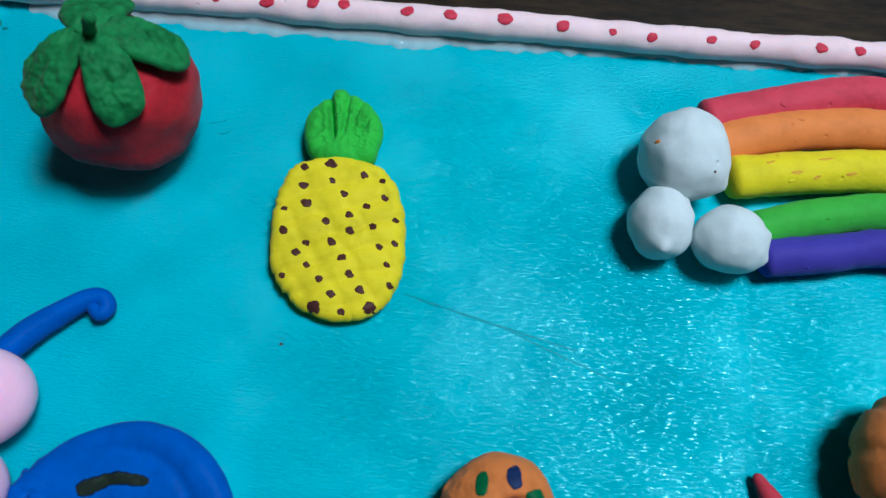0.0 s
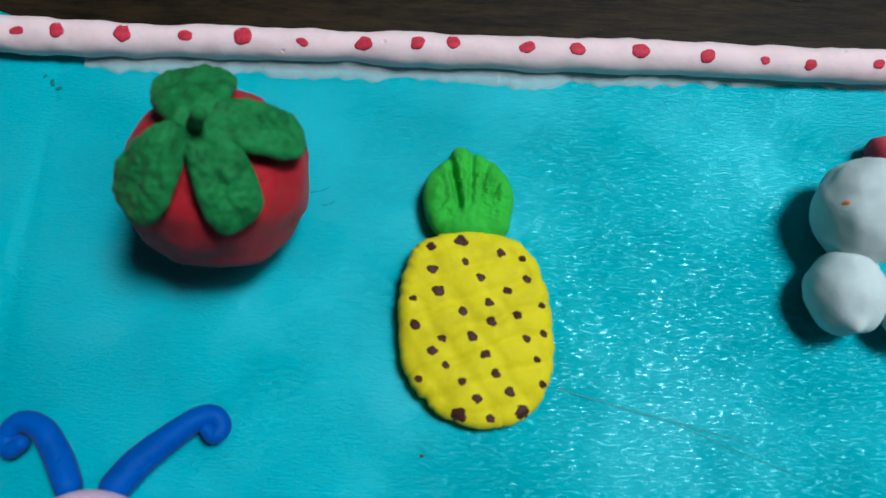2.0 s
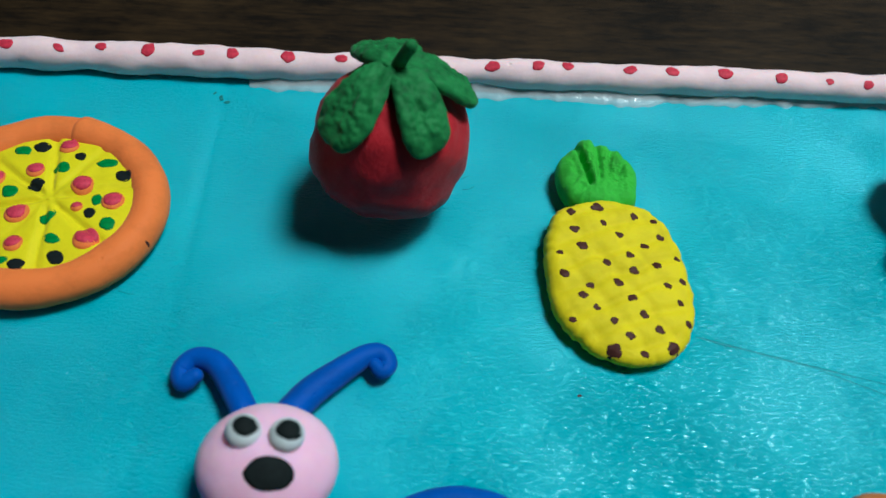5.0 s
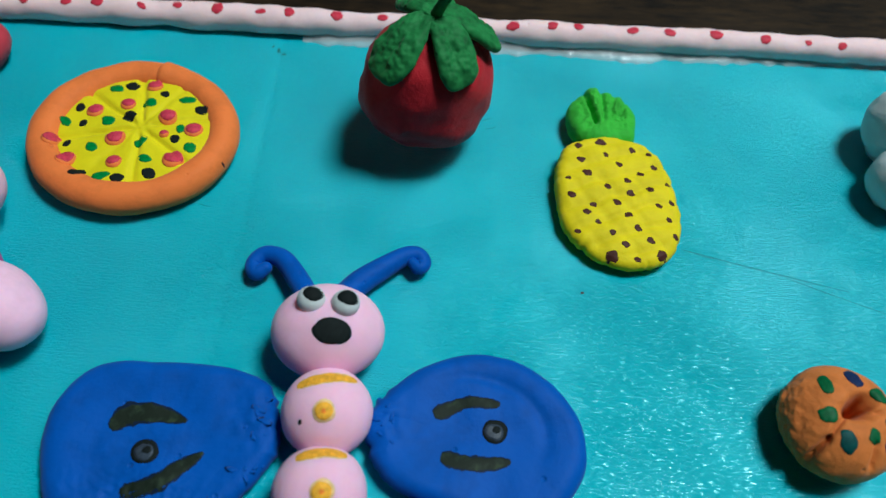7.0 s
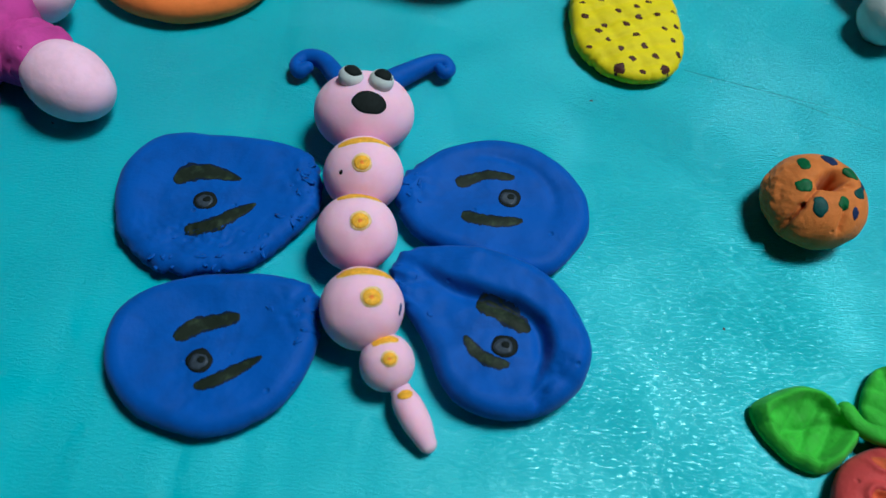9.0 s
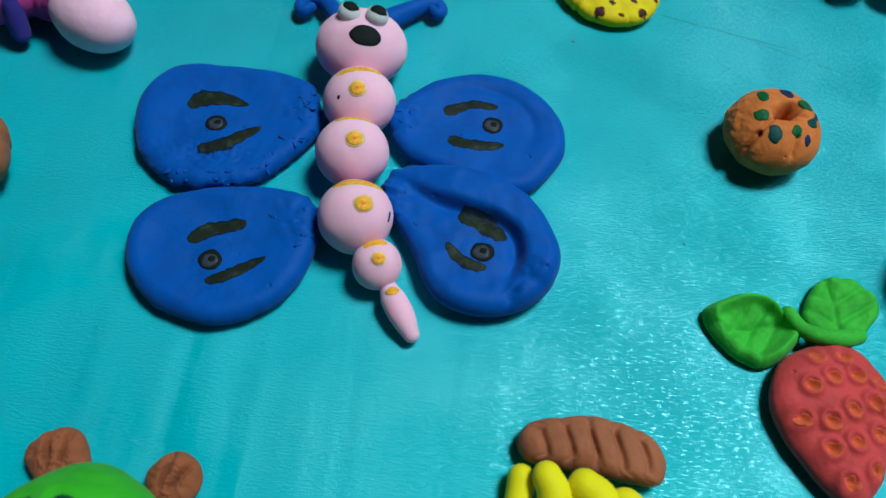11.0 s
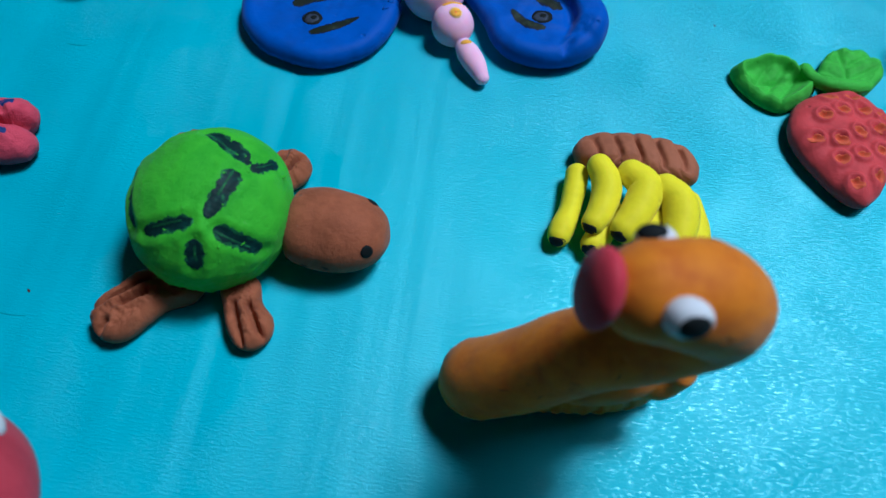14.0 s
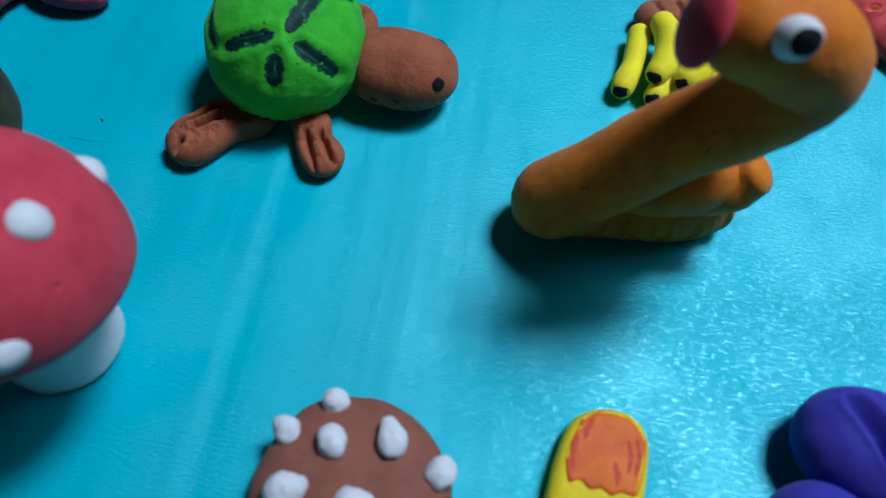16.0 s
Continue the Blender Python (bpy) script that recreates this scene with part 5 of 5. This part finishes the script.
    feet = ((((-57.0, -64.0), (-64.0, -63.6), (-70.6, -65.8), (-75.0, -70.2), (-78.0, -75.0), (-77.4, -79.4), (-73.6, -82.2), (-69.6, -81.4), (-66.0, -77.2), (-62.6, -73.2), (-57.6, -70.0)), (-68.4, -73.0), 6.6, (((-78.0, -76.4), (-68.0, -68.4), 0.55), ((-71.8, -74.6), (-67.6, -71.6), 0.7), ((-74.6, -81.0), (-73.6, -78.8), 0.5))),
            (((-54.0, -66.0), (-52.2, -71.8), (-50.0, -76.8), (-46.8, -80.2), (-43.2, -80.0), (-40.6, -76.8), (-41.2, -73.0), (-44.2, -69.8), (-46.0, -65.0), (-50, -63.0)), (-46.8, -74.0), 6.0, (((-49.4, -71.6), (-45.8, -79.4), 0.55), ((-46.2, -71.6), (-42.6, -77.4), 0.6))),
            (((-52.0, -36.0), (-50.6, -32.0), (-46.8, -29.8), (-42.6, -31.6), (-41.0, -35.6), (-43.2, -39.8), (-48.0, -42.0)), (-46.6, -35.4), 5.6, (((-47.4, -31.0), (-48.0, -37.0), 0.5), ((-43.8, -33.0), (-46.0, -37.0), 0.5))),
            (((-76.0, -34.6), (-74.6, -29.6), (-70.0, -27.2), (-65.6, -29.2), (-63.0, -36.0), (-68.0, -41.0)), (-69.6, -34.0), 5.6, (((-72.4, -28.6), (-71.0, -34.0), 0.5), ((-68.4, -28.4), (-68.0, -34.0), 0.4))))
    for k, (corners, mid, high, scores) in enumerate(feet):
        def toes(x, y, q, scores=scores, k=k):
            z = 0.5 * ns(x * 0.6, y * 0.6, 0, k) + 0.3 * ns(x * 1.6, y * 1.6, 0, k + 2)
            for a, b, thick in scores:
                d = np.array(b) - np.array(a)
                f = min(1.0, max(0.0, ((x - a[0]) * d[0] + (y - a[1]) * d[1]) / float(d @ d)))
                off = math.hypot(x - a[0] - f * d[0], y - a[1] - f * d[1])
                z -= 2.2 * math.exp(-(off / thick) ** 2) - 0.25 * math.exp(-((off - 1.5) / 0.6) ** 2)
            return z - 1.4 * q * q
        part("foot", slab(closed(corners, 120), mid, high, 2.4, 40, toes, 0.5, k + 30, rim=0.02), BROWN, t, "brown clay foot with scored toes")


build_turtle()


# ---- duck ----
def build_duck():
    t = thing("duck", 18, -80, "orange clay duck with a folded neck, red bill and white eyes", "clay duck")
    neck = tube([(13, -79.6, 6.8, 6.2), (2.2, -82.4, 8.2, 7.6), (8.2, -83.4, 17.2, 7.5), (19.0, -82.6, 30.6, 7.4), (29.2, -82.6, 41.4, 7.4), (33.0, -82.2, 48.6, 7.6), (28.8, -83.2, 54.4, 7.8), (21.6, -84.4, 56.6, 7.0)], 70, 26, 0.05, 7, 1.0, 0.0)
    part("neck_and_head", neck, ORANGE, t)
    on = skin(neck)
    base_line = closed(((-2.0, -80.0), (0.6, -84.0), (6.9, -86.4), (13.0, -86.6), (19.6, -86.2), (27.0, -84.8), (34.0, -82.4), (39.2, -79.0), (38.4, -74.4), (28.0, -72.0), (14.0, -71.6), (2.0, -74.0)), 150)
    body_line = [(x + 0.5 * ns(x * 0.8, y * 0.8, 0, 3) + 0.3 * ns(x * 2.0, y * 2.0, 0, 5), y + 0.8 * ns(x * 0.7, y * 0.7, 0, 8) + 0.4 * ns(x * 1.9, y * 1.9, 0, 9)) for x, y in base_line]
    part("body", slab(body_line, (18.5, -79.0), 13.0, 5.0, 18, lambda x, y, q: 1.6 * ns(x * 0.12, y * 0.12, 0, 2) - 2.0 * q * q + 0.05 * (x - 18), 0.6, 9, rim=0.03, side=12), ORANGE, t)

    def lip(p, u):
        # the far end is pinched into a thin lip
        if p[0] > 8:
            p[2] -= 0.25 * (p[0] - 8)
        return p * (1 + 0.10 * math.exp(-((u[0] - 0.86) / 0.07) ** 2))
    part("wing", ball((22.0, -80.6, 17.8), (14.6, 7.0, 7.2), 0.05, 0.07, 12, 64, 40, (4, -14, 4), None, lip), ORANGE, t)
    part("tail", tube([(28, -79.6, 14, 5.4), (33.6, -79.8, 18.6, 5.4), (36.6, -79.8, 21.6, 4.4)], 26, 20, 0.14, 4, 1.0, None, (1.0, 0.6), 0.16), ORANGE, t)
    # cracks drawn as darker orange lines on the neck, without grooves
    for k, (x, z, long, turn) in enumerate(((6.0, 22.0, 2.2, 30), (10.2, 25.4, 2.6, -40), (12.0, 23.4, 1.8, 60), (16.4, 30.8, 1.6, 10), (22.0, 36.2, 2.0, 80))):
        part("crack", stroke(on, [(x + f * long * math.cos(radians(turn)), -88, z + f * long * math.sin(radians(turn))) for f in (-0.5, 0.1, 0.5)], (0.25, 0.45, 0.2), (0, 0.8, -0.6), 0.03, k, 14, 0.8), CRACK, t, "fine darker orange line drawn as a crack")
    bill = ball((14.6, -85.2, 57.2), (2.6, 5.4, 6.2), 0.03, 0.08, 6, 36, 24, (0, 12, 6))
    part("bill", bill, COMB, t, "flat crimson clay bill")
    for p, way in (((24.6, -90.2, 61.2), (0.0, 0.75, -0.5)), ((21.8, -77.0, 58.6), (0.0, -1.0, -0.3))):
        q = laid(on, p, way, 0.2)
        e = ball(q, (3.2, 2.6, 3.0) if p[1] < -85 else (2.9, 2.0, 2.0), 0.03, 0.1, 4, 28, 18)
        eye = part("eye", e, WHITE, t)
        s = -1 if p[1] < -85 else 1
        if s < 0:
            part("pupil", spot(skin(e), (q[0] + 0.6, q[1] - 2, q[2] + 1.2), 2.1, 1.8, 0, (0.0, 1.0, -0.7), 0.12, 2, 4, 18, 0.1), BLACK_INK, eye)
        else:
            part("pupil", spot(skin(e), (q[0] - 1.4, q[1] + 0.4, q[2] + 1.6), 2.3, 1.9, 0, (0.5, -0.2, -0.9), 0.12, 2, 4, 18, 0.1), BLACK_INK, eye)


build_duck()


# ---- toadstool ----
def build_toadstool():
    t = thing("toadstool", -84, -122, "clay toadstool with a red white-spotted cap on a white stem", "clay toadstool")
    part("stem", tube([(-81.6, -122.4, 2, 10.4), (-81.2, -122.6, 12, 9.8), (-80.8, -122.6, 28, 9.0)], 20, 28, 0.03, 3, 1.0, 0.0, (0.2, 0.5)), WHITE, t)
    c = np.array((-80.6, -122.6, 32.4))

    def cap(p, u):
        if p[2] < -2.8:
            p[2] = -2.8 - (-2.8 - p[2]) * 0.10
        p[2] -= 0.08 * p[0] + 0.17 * p[1]
        return p
    b = ball(c, (20.2, 20.2, 19.8), 0.02, 0.04, 8, 64, 44, fn=cap)
    cap_ob = part("cap", b, CAP, t)
    on = skin(b)
    for k, (p, r) in enumerate((((-67.3, -122.7, 45.1), 2.9), ((-69.4, -106.4, 34.6), 3.0), ((-85.5, -106.6, 41.0), 3.0), ((-67.7, -137.8, 36.9), 3.0), ((-92, -124, 48), 3.0), ((-82, -134, 46), 3.0))):
        part("spot", spot(on, p, r, r * 0.95, 0, c - np.array(p), 0.1, k, 5, 28, 0.1, 1.3), WHITE, cap_ob)


build_toadstool()


# ---- things at the near edge ----
def build_cookie():
    t = thing("cookie", -27, -144, "brown clay cake with white clay pellets on it", "clay cake")
    b = slab(closed(((-41.2, -145.0), (-41.0, -139.6), (-39.2, -133.8), (-35.6, -128.8), (-30.4, -126.2), (-23.0, -125.7), (-16.6, -128.2), (-12.0, -132.4), (-9.2, -138.2), (-9.0, -146.0), (-13.0, -154.0), (-20.0, -158.6), (-30.0, -158.4), (-38.0, -152.6)), 110), (-25.2, -142.6), 9.0, 4.0, 26, lambda x, y, q: -2.0 * q * q - 0.8 * math.exp(-((x + 13 - 0.3 * (y + 142)) / 0.5) ** 2) * (1 if y < -137 else 0), 0.6, 4, rim=0.012)
    part("dough", b, COCOA, t)
    on = skin(b)
    for k, (x, y, r, long, turn) in enumerate(((-30.5, -128.0, 2.2, 1.0, 0), (-37.1, -133.8, 2.3, 1.0, 40), (-29.3, -134.9, 2.5, 1.05, 70), (-19.9, -133.3, 2.4, 1.3, 110), (-11.4, -136.8, 2.4, 1.2, 80), (-34.9, -143.2, 2.7, 1.35, 20), (-24.4, -143.9, 2.4, 1.2, 10), (-16.0, -149.0, 2.4, 1.0, 0))):
        q = laid(on, (x, y, 9), (0, 0, -1), 0.5)

        def pinched(p, u, k=k):
            d = np.array((math.cos(k * 2.1), math.sin(k * 2.1), 0.3))
            return p * (1 + 0.22 * max(0.0, float(u @ d) / 1.05) ** 8)
        part("pellet", ball(q, (r * long, r, r * 0.95), 0.2, 0.3, k, 24, 16, (0, 0, turn), None, pinched), WHITE, t)


build_cookie()


def build_lolly():
    t = thing("ice_lolly", 11, -133, "yellow clay ice lolly with an orange painted top", "clay lolly")
    b = slab(closed(((4.6, -146.0), (5.7, -138.0), (7.0, -130.6), (9.0, -124.8), (12.2, -121.8), (16.9, -120.8), (20.8, -122.2), (22.8, -126.0), (22.5, -132.0), (21.2, -141.0), (19.0, -152.0), (11.0, -155.0), (5.0, -152.0)), 110), (14.0, -137.0), 5.2, 2.2, 22, None, 0.3, 4, rim=0.008)
    part("bar", b, YELLOW, t)
    edge = closed(((12.5, -121.8), (15.0, -121.4), (17.7, -121.7), (21.3, -123.9), (22.0, -126.9), (21.5, -131.3), (20.3, -135.2), (17.9, -135.1), (16.3, -135.8), (14.5, -135.0), (12.7, -135.3), (11.1, -134.1), (9.4, -134.7), (8.8, -133.3), (8.7, -129.9), (10.1, -126.1), (11.0, -123.8)), 110)
    glaze = patch(skin(b), edge, (15.6, -128.4), up=0.09, seed=3)
    glaze_ob = part("glaze", glaze, LOLLY_TOP, t, "orange painted glaze")
    for k, pts in enumerate((((20.4, -125.6), (20.8, -129.0), (20.0, -132.4)), ((19.0, -126.2), (19.4, -129.6), (18.8, -132.0)), ((10.6, -126.4), (9.9, -129.6), (9.9, -133.2)), ((16.6, -130.2), (17.2, -132.6), (17.0, -134.4)), ((13.2, -123.2), (12.0, -125.6), (11.6, -127.4)))):
        part("brush_mark", stroke(skin(glaze), [(*p, 5.0) for p in pts], (0.7, 1.3, 0.6), up=0.03, seed=k, n=24, wob=0.8), LOLLY_STREAK, glaze_ob, "redder brush mark")


LOLLY_TOP = clay("glaze_orange_clay", (216, 112, 34), 0.5, 0.8, 0.14, 0.04, (206, 92, 42))
LOLLY_STREAK = paint_mark("glaze_red_paint", (204, 78, 46))
build_lolly()


def build_grapes():
    t = thing("grapes", 54, -126, "indigo blue clay grapes with pressed dents", "clay grapes")
    for k, (c, r, dents) in enumerate((((57.2, -122.0, 7.0), (11.4, 10.0, 7.8), (((53.4, -117.6), (57.8, -125.6), 1.7), ((60.2, -116.8), (64.2, -123.6), 1.6))), ((48.9, -136.6, 6.0), (8.6, 7.8, 6.8), (((48.0, -136.0), (53.0, -141.0), 1.4),)), ((65.0, -137.0, 6.5), (9.0, 8.5, 6.5), ()))):
        def press(p, u, c=c, dents=dents):
            for a, b, wide in dents:
                a, b = np.array(a) - c[:2], np.array(b) - c[:2]
                d = b - a
                f = min(1.0, max(0.0, float((p[:2] - a) @ d / (d @ d))))
                side = (p[0] - a[0]) * d[1] - (p[1] - a[1]) * d[0]
                off = np.linalg.norm(p[:2] - a - f * d) / wide * (1.5 if side > 0 else 0.9)
                if u[2] > 0:
                    p[2] -= 3.6 * (0.6 + 0.4 * f) * math.exp(-off ** 2) - 0.5 * math.exp(-((off - 1.7) / 0.5) ** 2)
            return p
        part("grape", ball(c, r, 0.04, 0.07, k + 3, 96, 64, floor=0.0, fn=press), PURPLE, t)


build_grapes()


# ---- things at the far sides ----
def build_crab():
    t = thing("crab", -132, -36, "lumpy pink clay crab with navy painted marks", "clay crab")
    body = ball((-136.0, -39.5, 6.0), (11.0, 12.5, 7.2), 0.14, 0.09, 5, 72, 44, floor=0.0)
    body_ob = part("body", body, CRAB, t)
    part("mark", stroke(skin(body), ((-129.6, -31.5, 10), (-128.0, -36.0, 10), (-129.0, -40.2, 10), (-131.6, -43, 10)), (1.4, 2.4, 2.2, 1.4), up=0.06, seed=2, n=36, wob=0.5), NAVY_INK, body_ob)
    claws = ((((-125.4, -31.8), (-121.0, -27.6), (-116.4, -26.2), (-112.0, -25.8), (-108.6, -28.0), (-107.8, -30.8), (-109.6, -33.4), (-106.2, -35.4), (-105.0, -38.0), (-106.2, -41.2), (-110.4, -43.2), (-116.0, -43.6), (-121.6, -42.0), (-125.4, -38.4)), (-114.6, -35.4), 9.4, ((-123.0, -33.0), (-115.0, -34.4), (-108.0, -33.2)),
              (((-119.4, -34.0), (-119.0, -31.6), (-117.6, -30.0), (-115.8, -29.4), 2.3), ((-114.9, -30.4), (-113.6, -29.4), (-112.2, -28.8), 2.5), ((-116.2, -37.4), (-115.4, -39.2), (-113.6, -39.8), 1.8), ((-113.8, -40.2), (-113.0, -40.0), (-112.6, -38.8), 1.2), ((-112.0, -38.2), (-110.8, -38.2), (-109.8, -38.0), 2.0))),
             (((-152.0, -24.0), (-150.0, -16.4), (-143.0, -13.6), (-136.4, -14.0), (-132.6, -17.2), (-132.2, -20.2), (-133.6, -22.0), (-129.4, -23.6), (-127.6, -26.4), (-128.6, -30.0), (-133.4, -31.8), (-141.0, -31.4), (-148.6, -29.4)), (-139.0, -22.8), 9.0, ((-150.0, -21.0), (-141.0, -22.4), (-132.0, -21.8)),
              (((-134.0, -27.8), (-132.8, -26.6), (-131.6, -26.0), 2.0), ((-138.0, -18.4), (-136.6, -19.4), (-135.2, -20.0), 1.8))))
    for k, (corners, mid, high, cleft, marks) in enumerate(claws):
        line = smooth_line(cleft, 24)

        def cloven(x, y, q, line=line, k=k):
            # two fingers pressed side by side, torn where they part
            d = float(np.hypot(line[:, 0] - x, line[:, 1] - y).min())
            torn = math.exp(-(d / 3.0) ** 2)
            z = 0.9 * ns(x * 0.30, y * 0.30, 0, k + 3) + (0.25 + 0.6 * torn) * ns(x * 0.95, y * 0.95, 0, k + 5)
            return z - 3.6 * math.exp(-(d / 1.1) ** 2) - 1.4 * math.exp(-(d / 2.6) ** 2) - 1.6 * q ** 3
        v, f = slab(closed(corners, 150), mid, high, 4.4, 40, cloven, 0.5, k + 4, rim=0.035, side=10)
        claw = part("claw", (v, f), CRAB, t, "cloven pink clay claw")
        on = skin((v, f))
        for *pts, w in marks:
            part("mark", stroke(on, [(x, y, 10) for x, y in pts], [w] * len(pts), up=0.06, seed=k + w, n=24, wob=0.6), NAVY_INK, claw)


build_crab()


def build_animal():
    t = thing("pig", -112, 88, "magenta clay figure with pale pink feet and blue strap", "clay figure", move=(1.9, -0.8, 0))
    part("body", ball((-124, 90, 12), (15, 18, 12.5), 0.08, 0.06, 4, 44, 28, floor=0.0), MAGENTA, t)
    part("leg", tube([(-118, 87, 9, 8.4), (-108, 84, 9, 8.2), (-104, 81, 8, 7.2)], 40, 32, 0.16, 3, 1.0, 0.0, (1.0, 1.0), 0.16), MAGENTA, t)
    part("foot", ball((-98.0, 76.9, 8.6), (12.0, 9.0, 8.8), 0.05, 0.05, 6, 44, 28, (0, 0, -28), 0.0), LILAC, t)
    part("foot", ball((-116.5, 105.0, 12.0), (12.0, 10.2, 10.0), 0.05, 0.05, 7, 44, 28, (0, 0, -20), 0.0), LILAC, t)
    part("strap", tube([(-121, 88, 23, 2.6), (-118.6, 80, 19, 2.8), (-117.6, 75.5, 12, 2.8), (-117.4, 72.6, 4.5, 2.4)], 30, 16, 0.10, 5, 1.0, 0.0), R_BLUE, t, "violet-blue clay strap")


build_animal()


def ribbed(p, u, n=9, depth=0.07):
    a = math.atan2(u[1], u[0])
    return p * (1 - depth * math.exp(-((a * n / (2 * math.pi) - round(a * n / (2 * math.pi))) / 0.10) ** 2) * (1 - abs(u[2]) ** 3))


def build_rounds():
    t = thing("loaf", -115, 28, "brown clay loaf scored with grooves", "clay loaf")
    part("dough", ball((-115.5, 29.5, 9), (14.5, 14.0, 9.5), 0.05, 0.07, 6, 60, 30, (0, 0, 20), 0.0, ribbed), LOG, t)
    t = thing("ladybird", -135, 158, "small red clay ladybird with dark spots", "clay ladybird", move=(2, -2, 0))
    b = ball((-136, 158, 5.5), (10.5, 9.5, 6.8), 0.06, 0.08, 6, 40, 26, floor=0.0)
    part("shell", b, CAP, t)
    on = skin(b)
    for x, y in ((-131, 160), (-134, 152), (-140, 161)):
        part("spot", spot(on, (x, y, 10), 1.5, 1.4, 0, (0, 0, -1), 0.15, x, 3, 14, 0.2), BLACK_INK, t)
    t = thing("pumpkin", 163, 76, "ribbed brown-orange clay pumpkin", "clay pumpkin")
    part("flesh", ball((163.5, 76.5, 11), (15.2, 15.2, 11.5), 0.03, 0.06, 3, 80, 34, (0, 0, 10), 0.0, ribbed), BUN, t)
    t = thing("chilli", 138, 64, "crimson tapered clay chilli", "clay chilli")
    part("fruit", tube([(133.2, 72.4, 2.2, 1.2), (135.6, 67.5, 3.0, 2.4), (139.0, 60.0, 3.6, 3.3), (142.5, 52.0, 3.8, 3.8)], 24, 16, 0.05, 4, 1.0, 0.0), COMB, t)
    t = thing("leafy_ball", 115, 25, "dark green clay ball on the board", "clay ball")
    part("flesh", ball((119.0, 24.5, 9.4), (12.6, 12.2, 9.8), 0.06, 0.06, 9, 44, 28, floor=0.0), FOREST, t)
    t = thing("melon", -119, -90, "blackish clay ball mottled with olive green", "clay ball")
    part("flesh", ball((-119.5, -88.5, 15), (18.0, 18.0, 15.5), 0.04, 0.05, 5, 48, 30, floor=0.0), DARK, t)


build_rounds()
